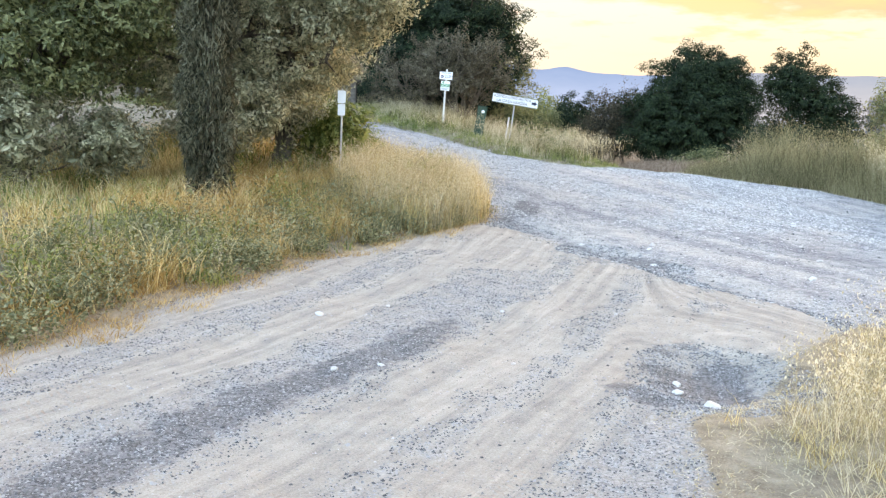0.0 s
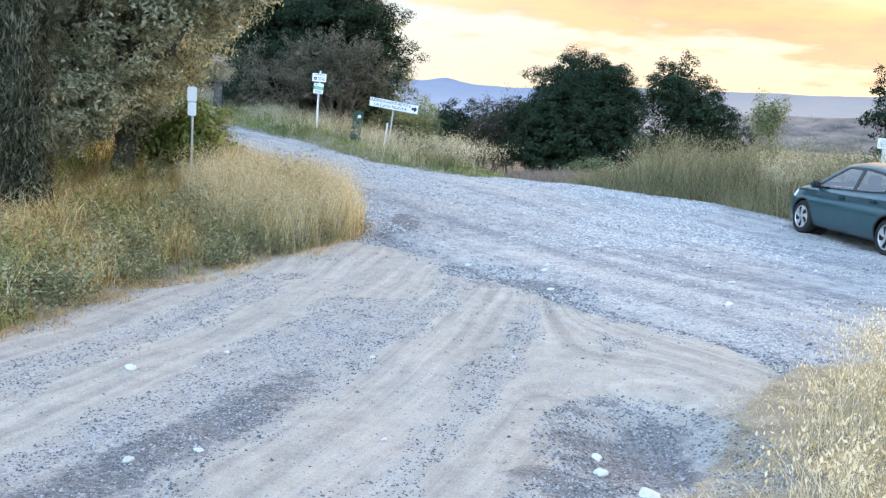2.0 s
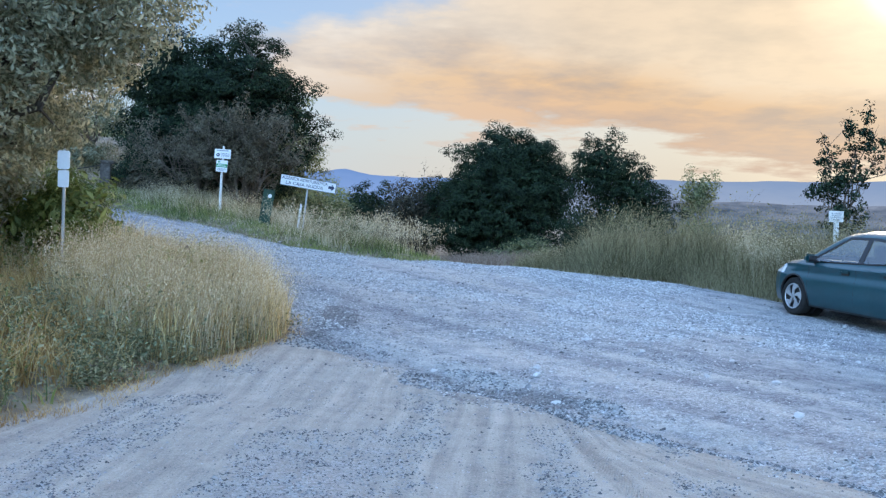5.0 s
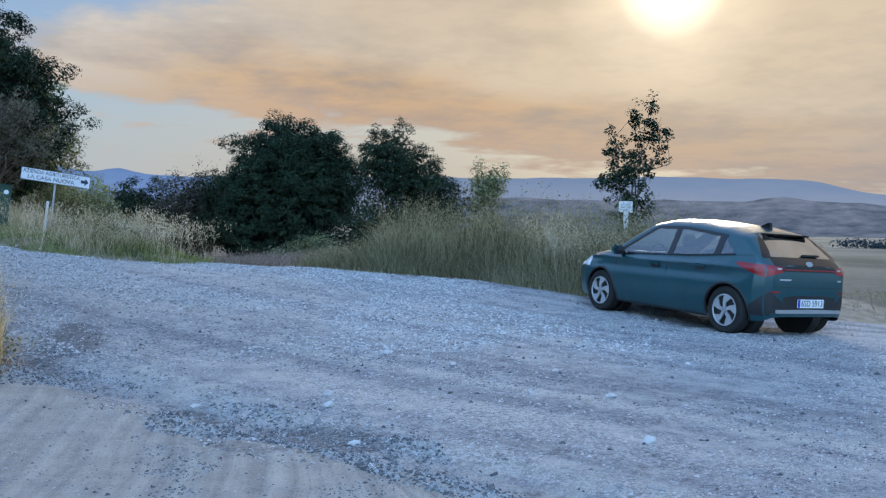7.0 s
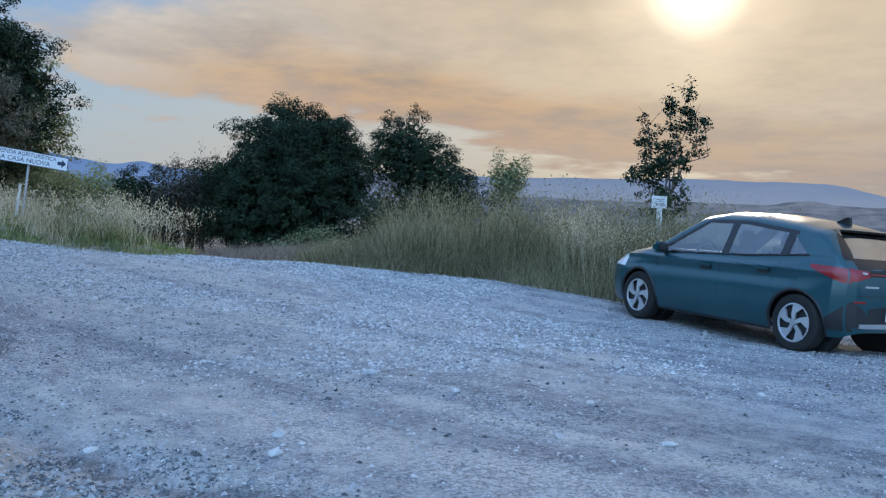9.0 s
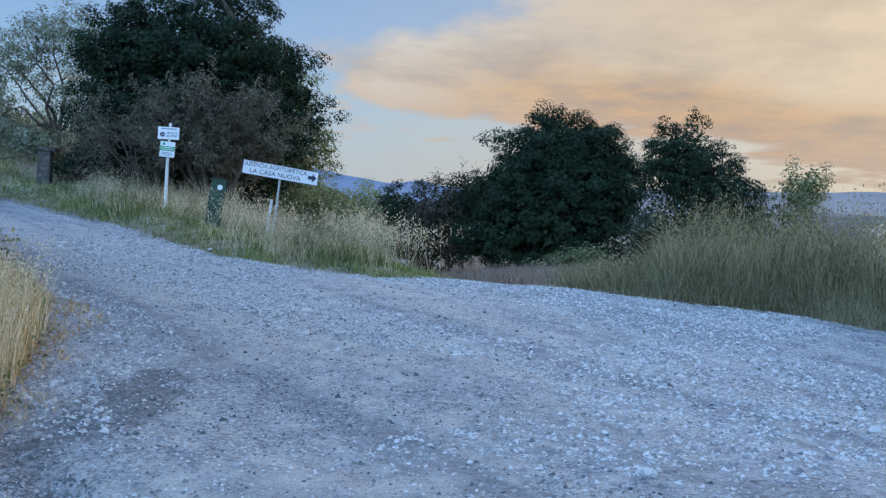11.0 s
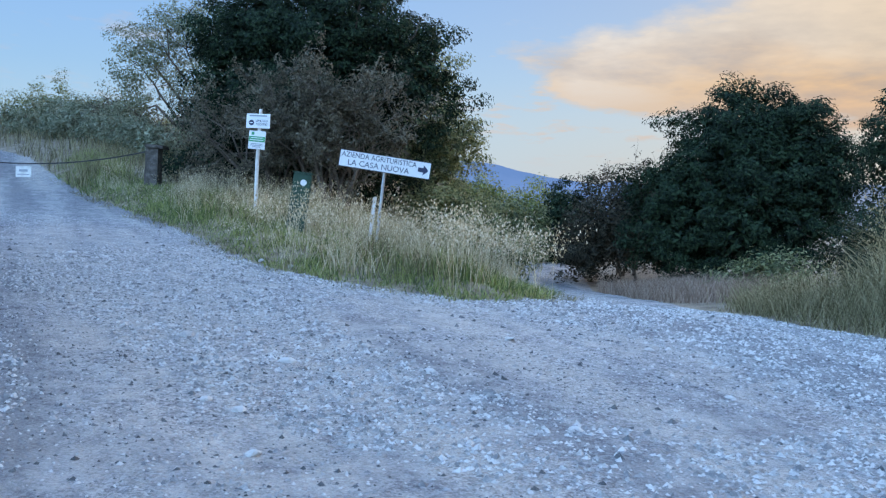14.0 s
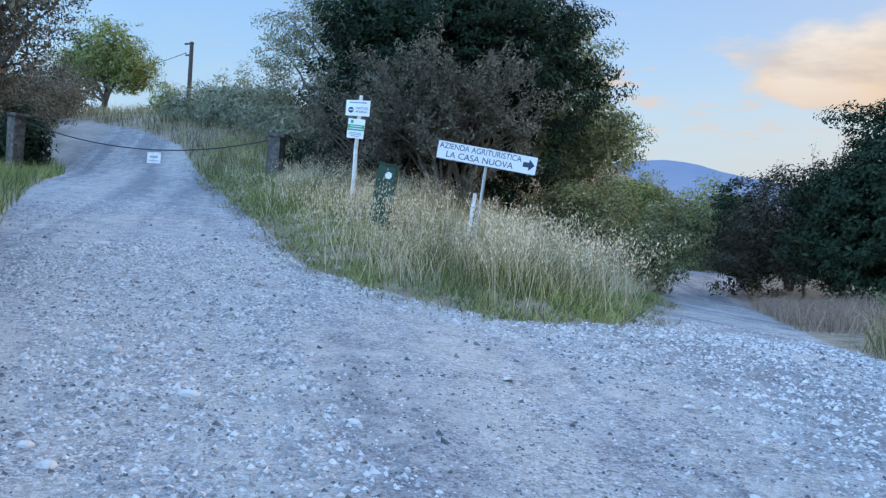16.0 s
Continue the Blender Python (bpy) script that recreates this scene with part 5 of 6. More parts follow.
def marker_post():
    b = lift(-4.03, 26.0)
    s = empty("marker_post", Matrix.Translation(b), "leaning dark green marker post with a white disc", "post")
    hgt = 1.69 - b.z
    m = pose(0, 0, 0, 0, 7.5, 12)
    part("body", box_bm((0.27, 0.10, hgt + 0.15), (0, 0, (hgt - 0.15) / 2), 0.012, m), M_GREENPAINT, s)
    part("cap", box_bm((0.30, 0.13, 0.025), (0, 0, hgt + 0.0135), 0.006, m), M_GREENPAINT, s)
    bm = bmesh.new()
    bmesh.ops.create_cone(bm, cap_ends=True, segments=24, radius1=0.047, radius2=0.047, depth=0.006, matrix=m @ Matrix.Translation((0.03, -0.053, hgt - 0.13)) @ pose(0, 0, 0, 90, 0, 0))
    part("disc", bm, M_WHITE, s, "white round disc")


def thin_sign_pole():
    b = lift(-4.71, 15.09)
    s = empty("thin_sign_pole", Matrix.Translation(b), "thin grey steel pole with two white blank plates", "sign")
    top = 1.83 - b.z
    bm = bmesh.new()
    tube(bm, [(0, 0, -0.15), (0, 0, top * 0.5), (0.0, 0, top - 0.02)], [0.021] * 3, 12)
    part("pole", bm, M_STEEL, s, smooth=True)
    part("plate", box_bm((0.155, 0.012, 0.235), (0.0, -0.03, top - 0.12), 0.012), M_WHITE, s, "white plate with rounded corners")
    part("plate", box_bm((0.14, 0.010, 0.215), (0.002, -0.03, top - 0.36), 0.01), M_WHITE, s, "lower white plate")
    part("pole_cap", box_bm((0.03, 0.03, 0.05), (0, 0, top), 0.008), M_STEEL, s)
    for k in (top - 0.06, top - 0.18, top - 0.32):
        part("clamp", box_bm((0.06, 0.018, 0.022), (0, -0.018, k), 0.003), M_STEEL, s)


def small_notice():
    b = lift(11.0, 28.1)
    s = empty("field_notice", Matrix.Translation(b), "small white notice on a pale post in the tall grass", "sign")
    top = 1.78 - b.z
    part("post", box_bm((0.13, 0.06, top + 0.1), (0.03, 0.04, (top - 0.12) / 2), 0.01), M_WHITEWOOD, s)
    p = part("board", box_bm((0.40, 0.015, 0.30), (0, 0, top - 0.16), 0.004), M_WHITEWOOD, s)
    for k, wd in ((0.07, 0.30), (0.02, 0.26), (-0.03, 0.28), (-0.08, 0.18)):
        part("text_bar", box_bm((wd, 0.003, 0.018), (0, -0.009, top - 0.16 + k)), M_GREY_PRINT, p)


def gate_post(x, y, top_z, turn):
    b = lift(x, y)
    s = empty("gate_post", Matrix.Translation(b), "squat dark weathered gate post with a flat cap", "gate post", "gate posts of the track")
    hgt = top_z - b.z
    bm = box_bm((0.28, 0.26, hgt + 0.1), (0, 0, (hgt - 0.1) / 2), 0.0, pose(0, 0, 0, 0, 2, turn))
    bmesh.ops.subdivide_edges(bm, edges=bm.edges[:], cuts=4, use_grid_fill=True)
    for v in bm.verts:
        v.co += noise.noise_vector(v.co * 7) * 0.022
    part("post", bm, M_TIMBER, s)
    bm = box_bm((0.40, 0.36, 0.07), (0.02, 0, hgt + 0.0), 0.015, pose(0, 0, 0, 0, 4, turn))
    bmesh.ops.subdivide_edges(bm, edges=bm.edges[:], cuts=2, use_grid_fill=True)
    for v in bm.verts:
        v.co += noise.noise_vector(v.co * 9) * 0.012
    part("cap", bm, M_TIMBER, s, "dark flat cap")
    return b


def chain_barrier(p, q):
    s = empty("chain_barrier", Matrix.Translation(p), "slack dark cable hung across the track with a small sign", "barrier")
    p, q = Vector(p), Vector(q)
    bm = bmesh.new()
    pts = []
    for k in range(33):
        f = k / 32
        v = p.lerp(q, f) - p
        v.z -= 0.42 * (1 - (2 * f - 1) ** 2)
        pts.append(tuple(v))
    tube(bm, pts, [0.013] * 33, 6)
    part("cable", bm, M_WIRE, s, smooth=True)
    c = Vector(pts[14])
    board = part("hanging_sign", box_bm((0.40, 0.012, 0.24), tuple(c + Vector((0, -0.01, -0.17))), 0.006), M_WHITEWOOD, s, "small white sign")
    part("text_bar", box_bm((0.22, 0.004, 0.05), tuple(c + Vector((0, -0.018, -0.15)))), M_GREY_PRINT, board)
    part("text_bar", box_bm((0.30, 0.004, 0.02), tuple(c + Vector((0, -0.018, -0.235)))), M_GREY_PRINT, board)


def power_pole():
    b = lift(-40.6, 61.4)
    s = empty("power_pole", Matrix.Translation(b), "weathered wooden power pole with a short crossarm", "pole")
    top = 10.95 - b.z
    bm = bmesh.new()
    tube(bm, [(0, 0, -0.3), (0, 0, top * 0.5), (0.02, 0, top)], [0.17, 0.15, 0.12], 10)
    part("pole", bm, M_POLE, s, smooth=True)
    part("crossarm", box_bm((0.75, 0.10, 0.10), (-0.2, 0, top - 0.12), 0.01), M_POLE, s)
    part("crossarm", box_bm((0.5, 0.10, 0.10), (-0.2, 0, top - 0.85), 0.01), M_POLE, s)
    for k, z in ((-0.5, top - 0.02), (0.1, top - 0.02), (-0.38, top - 0.75)):
        bm = bmesh.new()
        tube(bm, [(k, 0, z - 0.05), (k, 0, z + 0.1)], [0.045, 0.035], 8)
        part("insulator", bm, M_WHITEWOOD, s)
    bm = bmesh.new()
    pts = [(-0.38 - 34 * f, 8 * f, top - 0.7 - 3.2 * (f * (1.6 - f))) for f in np.linspace(0, 1, 17)]
    tube(bm, pts, [0.022] * 17, 5)
    part("wire", bm, M_WIRE, s)


arrow_sign()
warning_post()
marker_post()
thin_sign_pole()
small_notice()
pa = gate_post(-9.55, 30.8, 2.46, 10)
pb = gate_post(-15.75, 29.4, 2.66, -8)
chain_barrier((-9.65, 30.75, 2.36), (-15.65, 29.4, 2.55))
power_pole()


# ---- stones ----
def stone_shape(k):
    r = np.random.default_rng(100 + k)
    bm = bmesh.new()
    bmesh.ops.create_icosphere(bm, subdivisions=2, radius=1.0)
    for v in bm.verts:
        v.co *= 1 + 0.35 * noise.noise(v.co * 1.3 + Vector((k * 5.1, 0, 0)))
        v.co.x *= 1.25
        v.co.z = max(v.co.z * 0.8, -0.35)
    me = bpy.data.meshes.new("stone")
    bm.to_mesh(me)
    bm.free()
    me.materials.append(M_STONE)
    return me


STONES = [stone_shape(k) for k in range(5)]


def stone(x, y, size, label="loose pale stone on the gravel"):
    ob = new("stone", STONES[int(rng.integers(0, 5))])
    ob.matrix_world = Matrix.Translation(lift(x, y, size * 0.16)) @ pose(0, 0, 0, rng.normal() * 8, rng.normal() * 8, rng.uniform(0, 360)) @ Matrix.Diagonal((size * rng.uniform(0.8, 1.3), size, size * rng.uniform(0.7, 1.0), 1))
    tagged(ob, label, "stone", "loose stones on the gravel")


for x, y, s in ((-1.31, 4.84, 0.042), (1.33, 5.65, 0.075), (1.34, 6.0, 0.06), (-0.39, 7.49, 0.035), (-2.08, 6.65, 0.05), (-1.58, 7.37, 0.035), (0.76, 7.88, 0.03), (-1.0, 5.08, 0.035), (0.0, 5.55, 0.03), (1.58, 5.28, 0.09), (-0.82, 18.97, 0.055), (-0.86, 18.0, 0.05), (-0.18, 17.25, 0.05), (1.19, 18.25, 0.04), (2.0, 19.4, 0.04), (0.13, 19.1, 0.04), (0.38, 20.4, 0.04), (-1.8, 19.36, 0.06), (-4.9, 22.1, 0.06), (-0.5, 19.6, 0.045), (1.43, 20.6, 0.04), (1.15, 12.82, 0.06), (1.96, 14.47, 0.05), (2.5, 13.83, 0.045), (3.43, 13.47, 0.045), (3.23, 11.08, 0.07), (1.17, 11.5, 0.05), (0.07, 12.78, 0.05), (2.91, 12.7, 0.05), (3.54, 12.42, 0.05), (1.11, 12.44, 0.055), (5.0, 13.75, 0.04), (3.66, 15.84, 0.06), (-0.6, 17.9, 0.05), (-3.23, 23.37, 0.06), (-2.82, 23.3, 0.05)):
    stone(x, y, s * 0.68)


def pebbles(name, label, x, y, size, material):
    """Loose chips: squashed octahedra of uneven shape, half sunk."""
    n = len(x)
    o = np.array(((1, 0, 0), (0, 1, 0), (-1, 0, 0), (0, -1, 0), (0, 0, 1.0)))
    v = o[None] * rng.uniform(0.55, 1.25, (n, 5, 1)) * size[:, None, None]
    v[:, :, 2] = v[:, :, 2] * 0.75 + np.where(np.arange(5) == 4, 0, -0.12)[None] * size[:, None]
    v[:, 4, :2] += rng.normal(size=(n, 2)) * size[:, None] * 0.3
    a = rng.uniform(0, math.tau, n)
    c, s = np.cos(a)[:, None], np.sin(a)[:, None]
    wx = (v[:, :, 0] * c - v[:, :, 1] * s) * 1.2 + x[:, None]
    wy = v[:, :, 0] * s + v[:, :, 1] * c + y[:, None]
    z = height(x, y)[:, None] + v[:, :, 2]
    i = np.arange(n)[:, None] * 5
    t = np.concatenate([np.concatenate([i + k, i + (k + 1) % 4, i + 4], 1) for k in range(4)])
    tagged(part_mesh(name, arrays_mesh(name, np.stack([wx, wy, z], 2).reshape(-1, 3), tris=t), material), label, "gravel", kind="stuff")


open_road = lambda x, y: -np.maximum.reduce([in_west(x, y), in_bank(x, y), in_hay(x, y), in_near(x, y)]) + 0.1
sand_side = lambda x, y: (13.9 - (x + 1.6) * 1.163) - y
lot = lambda x, y: np.minimum(open_road(x, y), -sand_side(x, y) + 0.3 + 0.4 * wave(x, y, 2.3))
x, y = scatter(30000, -9, 10, 8, 26, lambda x, y: np.minimum(lot(x, y), 0.75 + wave(x, y, 0.8, 1.4) + 0.5 * wave(x, y, 2.7)))
pebbles("lot_gravel", "loose grey gravel chips over the lot", x, y, 0.006 + 0.018 * rng.beta(1.2, 5, len(x)), M_STONE)
x, y = scatter(22000, -9, 10, 9, 25, lambda x, y: np.minimum(lot(x, y), 0.1 + wave(x, y, 1.1, 2.2)), 0.25)
pebbles("lot_grit", "dark grit gathered in streaks over the lot", x, y, 0.006 + 0.02 * rng.beta(1.2, 5, len(x)), M_GRIT)
x, y = scatter(26000, -5, 5, 14.5, 25, lambda x, y: np.minimum(lot(x, y), 0.25 + wave(x, y, 0.9, 0.6)), 0.18)
pebbles("coarse_gravel", "coarse pale stones washed out on the track", x, y, 0.009 + 0.033 * rng.beta(1.2, 5, len(x)), M_STONE)
x, y = scatter(1100, -9, 9, 8.5, 24, lambda x, y: np.minimum(lot(x, y), 0.6 + wave(x, y, 0.9, 2.9)))
pebbles("lot_clods", "scattered darker stones and clods on the lot", x, y, 0.018 + 0.03 * rng.beta(1.2, 4, len(x)), M_GRIT)
x, y = scatter(700, -4, 2.5, 1.8, 13, lambda x, y: np.minimum(open_road(x, y), sand_side(x, y)))
pebbles("sand_clods", "scattered darker stones on the sand", x, y, 0.010 + 0.018 * rng.beta(1.2, 4, len(x)), M_GRIT)
x, y = scatter(7000, -2.5, 4.5, 7, 14.6, lambda x, y: np.minimum(open_road(x, y), 0.4 + 0.45 * wave(x, y, 1.7, 0.8) - np.abs(sand_side(x, y) + 0.4 + 0.3 * wave(x, y, 2.0))), 0.14)
pebbles("lip_gravel", "dark washed gravel along the worn step", x, y, 0.008 + 0.03 * rng.beta(1.2, 5, len(x)), M_GRIT)
x, y = scatter(36000, -4, 3.5, 1.6, 13, lambda x, y: np.minimum(open_road(x, y), np.minimum(sand_side(x, y), 0.55 - lane_map(x, y)[2] + 0.3 * wave(x, y, 3.0))), 0.15)
pebbles("sand_gravel", "gravel between the wheel tracks", x, y, 0.005 + 0.014 * rng.beta(1.2, 4, len(x)), M_GRIT)
x, y = scatter(18000, -4, 3.5, 1.6, 13, lambda x, y: np.minimum(open_road(x, y), sand_side(x, y)))
pebbles("sand_pebbles", "scattered pebbles on the sand", x, y, 0.004 + 0.014 * rng.beta(1.1, 6, len(x)), M_STONE)
x, y = scatter(5000, 0.9, 2.6, 4.6, 7.4, lambda x, y: 0.8 - np.hypot(x - 1.7, (y - 5.9) * 0.7), 0.1)
pebbles("hollow_gravel", "dark stones in the washed-out hollow", x, y, 0.006 + 0.018 * rng.beta(1.2, 5, len(x)), M_GRIT)


# ---- parked car ----
def car_plan(x):
    return np.interp(x, (-1.93, -1.90, -1.84, -1.7, -1.3, -0.5, 0.8, 1.3, 1.7, 1.93, 2.05, 2.11), (0.55, 0.67, 0.755, 0.825, 0.872, 0.885, 0.885, 0.875, 0.835, 0.745, 0.62, 0.45))


def car_top(x):
    return np.interp(x, (-1.93, -1.915, -1.89, -1.80, -1.62, -1.44, -1.36, -1.0, -0.4, 0.1, 0.45, 0.75, 1.10, 1.2, 1.6, 1.9, 2.03, 2.11), (0.66, 0.82, 0.97, 1.06, 1.215, 1.355, 1.385, 1.452, 1.505, 1.505, 1.45, 1.28, 1.06, 1.02, 0.95, 0.84, 0.74, 0.60))


def car_bottom(x):
    return np.interp(x, (-1.93, -1.8, -1.5, 1.6, 2.0, 2.11), (0.30, 0.23, 0.20, 0.19, 0.22, 0.32))


def car_belt(x):
    return np.interp(x, (-1.9, -1.3, -0.5, 0.9, 2.1), (1.075, 1.05, 0.985, 0.92, 0.8))


def car_half(x, z):
    """Half the car's width at a place along it and a height."""
    w, b, top = car_plan(x), car_belt(x), car_top(x)
    low = 1 - 0.12 * np.clip((0.50 - z) / 0.32, 0, 1) ** 2 - 0.035 * np.clip((z - 0.66) / 0.3, 0, 1) ** 2
    rise = 0.86 + 0.035 * st(1.4, -1.4, x)
    crease = -0.034 * np.exp(-((z - rise + 0.11) / 0.08) ** 2) * st(-1.7, -0.9, x) + 0.020 * np.exp(-((z - rise) / 0.03) ** 2) * st(-1.9, -1.6, x)
    arch = 0.018 * (np.exp(-(((x - 1.29) / 0.42) ** 2 + ((z - 0.5) / 0.3) ** 2)) + np.exp(-(((x + 1.29) / 0.42) ** 2 + ((z - 0.55) / 0.3) ** 2)))
    body = w * low + crease + arch
    house = w - 0.075 - (z - b) * 0.44
    y = np.where(z > b, np.minimum(house, body), body - 0.05 * st(b - 0.13, b, z))
    t = np.clip((z - (top - 0.13)) / 0.13, 0, 1)
    return y * np.maximum(1 - t ** 2.6, 0) ** 0.42


def side_window(x, z):
    """Above 0 inside one of the three side panes."""
    lo, hi = car_belt(x) + 0.012, np.minimum(car_top(x) - 0.125, np.interp(x, (-1.4, -1.1, -0.3, 0.3, 0.98), (1.17, 1.285, 1.36, 1.35, 0.945)))
    v = np.minimum(z - lo, hi - z)
    front = np.minimum(x + 0.10, 0.96 - x)
    rear = np.minimum(x + 0.98, -0.19 - x)
    quarter = np.minimum(np.minimum(x + 1.30, -1.07 - x), (x + 1.34) * 0.85 - (z - lo))
    return np.minimum(v, np.maximum(np.maximum(front, rear), quarter))


def rear_window(y, z):
    return np.minimum(np.minimum(z - 1.055, 1.335 - z), 0.60 - 0.45 * (z - 1.05) - np.abs(y))


def wind_screen(x, y):
    return np.minimum(np.minimum(x - 0.52, 1.13 - x), 0.56 + 0.18 * (x - 0.5) - np.abs(y))


def car_shell():
    xs = np.unique(np.concatenate([np.linspace(-1.93, -1.80, 34), np.linspace(-1.80, 2.0, 230), np.linspace(2.0, 2.11, 14)]))
    f = np.concatenate([np.linspace(0, 0.86, 56), 1 - 0.14 * (1 - np.linspace(0, 1, 26)[1:]) ** 2])
    gx = np.repeat(xs[:, None], len(f), 1)
    gz = car_bottom(gx) + (car_top(gx) - car_bottom(gx)) * f[None]
    gy = car_half(gx, gz)
    gy[:, -1] = 0.0
    n, m = gx.shape
    v = np.concatenate([np.stack([gx, gy, gz], 2).reshape(-1, 3), np.stack([gx, -gy, gz], 2).reshape(-1, 3)])
    i = (np.arange(n - 1)[:, None] * m + np.arange(m - 1)[None]).ravel()
    q = np.stack([i, i + 1, i + m + 1, i + m], 1)
    c = v[q].mean(1)
    cx, cy, cz = c.T
    wheel = np.minimum(np.hypot(cx - 1.29, cz - 0.315), np.hypot(cx + 1.29, cz - 0.315)) > 0.362
    keep = wheel & ~((side_window(cx, cz) > 0) & (cy > 0.45)) & ~((rear_window(cy, cz) > 0) & (cx < -1.35)) & ~((wind_screen(cx, cy) > 0) & (cz > 1.04))
    q = q[keep]
    quads = np.concatenate([q, q[:, ::-1] + n * m])
    bm = bmesh.new()
    me = arrays_mesh("body", v, quads)
    bm.from_mesh(me)
    bmesh.ops.remove_doubles(bm, verts=bm.verts, dist=0.0005)
    bmesh.ops.delete(bm, geom=[w for w in bm.verts if not w.link_faces], context="VERTS")
    end = [e for e in bm.edges if e.is_boundary and all(abs(w.co.x + 1.93) < 1e-4 for w in e.verts)]
    bmesh.ops.contextual_create(bm, geom=end)
    end = [e for e in bm.edges if e.is_boundary and all(abs(w.co.x - 2.11) < 1e-4 for w in e.verts)]
    bmesh.ops.contextual_create(bm, geom=end)
    return bm


def side_patch(us, low, high, out, side=1, rows=8):
    """A panel that follows the car's flank between two height curves."""
    bm = bmesh.new()
    grid = []
    for x in us:
        a, b = low(x), high(x)
        grid.append([bm.verts.new((x, side * (float(car_half(x, a + (b - a) * k / rows)) + out), a + (b - a) * k / rows)) for k in range(rows + 1)])
    for r0, r1 in zip(grid, grid[1:]):
        for k in range(rows):
            bm.faces.new((r0[k], r0[k + 1], r1[k + 1], r1[k]))
    return bm


REAR_X = np.linspace(-1.93, -1.2, 600)


def rear_x(y, z):
    ok = (car_half(REAR_X, np.full_like(REAR_X, z)) >= abs(y)) & (car_top(REAR_X) >= z)
    return float(REAR_X[np.argmax(ok)]) if ok.any() else -1.2


def rear_patch(ys, low, high, out, rows=6):
    """A panel that follows the car's tail between two height curves."""
    bm = bmesh.new()
    grid = []
    for y in ys:
        a, b = low(y), high(y)
        grid.append([bm.verts.new((rear_x(y, a + (b - a) * k / rows) - out, y, a + (b - a) * k / rows)) for k in range(rows + 1)])
    for r0, r1 in zip(grid, grid[1:]):
        for k in range(rows):
            bm.faces.new((r0[k], r0[k + 1], r1[k + 1], r1[k]))
    return bm


def thick(bm, d):
    """Gives a panel a thickness, with its rim."""
    bmesh.ops.recalc_face_normals(bm, faces=bm.faces)
    bmesh.ops.solidify(bm, geom=bm.faces[:], thickness=d)
    return bm


def build_wheel(car, x, y, side):
    w = new("wheel")
    w.empty_display_size = 0.1
    w.parent = car
    w.location = (x, y, 0.315)
    turn = pose(0, 0, 0, 0, 0, 0 if side > 0 else 180)
    bm = bmesh.new()
    prof = [(0.205, -0.09), (0.225, -0.10), (0.285, -0.098), (0.310, -0.075), (0.315, -0.04), (0.315, 0.04), (0.310, 0.075), (0.285, 0.098), (0.225, 0.10), (0.205, 0.09)]
    k = 48
    rings = [[bm.verts.new((math.cos(a * math.tau / k) * r, d, math.sin(a * math.tau / k) * r)) for r, d in prof] for a in range(k)]
    for a in range(k):
        r0, r1 = rings[a], rings[(a + 1) % k]
        for j in range(len(prof)):
            jn = (j + 1) % len(prof)
            bm.faces.new((r0[j], r0[jn], r1[jn], r1[j]))
    part("tyre", bm, M_TYRE, w, "dusty black tyre", True)
    bm = bmesh.new()
    bmesh.ops.create_cone(bm, cap_ends=True, segments=40, radius1=0.208, radius2=0.208, depth=0.05, matrix=turn @ Matrix.Translation((0, 0.03, 0)) @ pose(0, 0, 0, 90, 0, 0))
    part("brake_drum", bm, M_BLACK, w)
    bm = bmesh.new()
    # Rim ring.
    rr = [(0.212, 0.088), (0.212, 0.096), (0.198, 0.098), (0.192, 0.085)]
    rings = [[bm.verts.new((math.cos(a * math.tau / k) * r, d, math.sin(a * math.tau / k) * r)) for r, d in rr] for a in range(k)]
    for a in range(k):
        r0, r1 = rings[a], rings[(a + 1) % k]
        for j in range(3):
            bm.faces.new((r0[j], r0[j + 1], r1[j + 1], r1[j]))
    # Five swept blades.
    for s in range(5):
        a0 = s * math.tau / 5 + 0.3
        outline = [(0.035, -0.55), (0.10, -0.34), (0.20, -0.12), (0.20, 0.56), (0.13, 0.36), (0.10, 0.16), (0.035, 0.55)]
        top = [bm.verts.new((math.cos(a0 + t) * r, 0.088 + 0.012 * (0.2 - r) / 0.2, math.sin(a0 + t) * r)) for r, t in outline]
        low = [bm.verts.new((v.co.x, v.co.y - 0.022, v.co.z)) for v in top]
        bm.faces.new(top)
        for j in range(len(top)):
            bm.faces.new((top[j], top[(j + 1) % len(top)], low[(j + 1) % len(top)], low[j]))
    bm.transform(turn)
    rim = part("rim", bm, M_ALLOY, w, "silver five-blade wheel cover")
    bm = bmesh.new()
    bmesh.ops.create_cone(bm, cap_ends=True, segments=20, radius1=0.045, radius2=0.038, depth=0.02, matrix=turn @ Matrix.Translation((0, 0.098, 0)) @ pose(0, 0, 0, -90, 0, 0))
    part("hub_cap", bm, M_SILVERTRIM, rim)


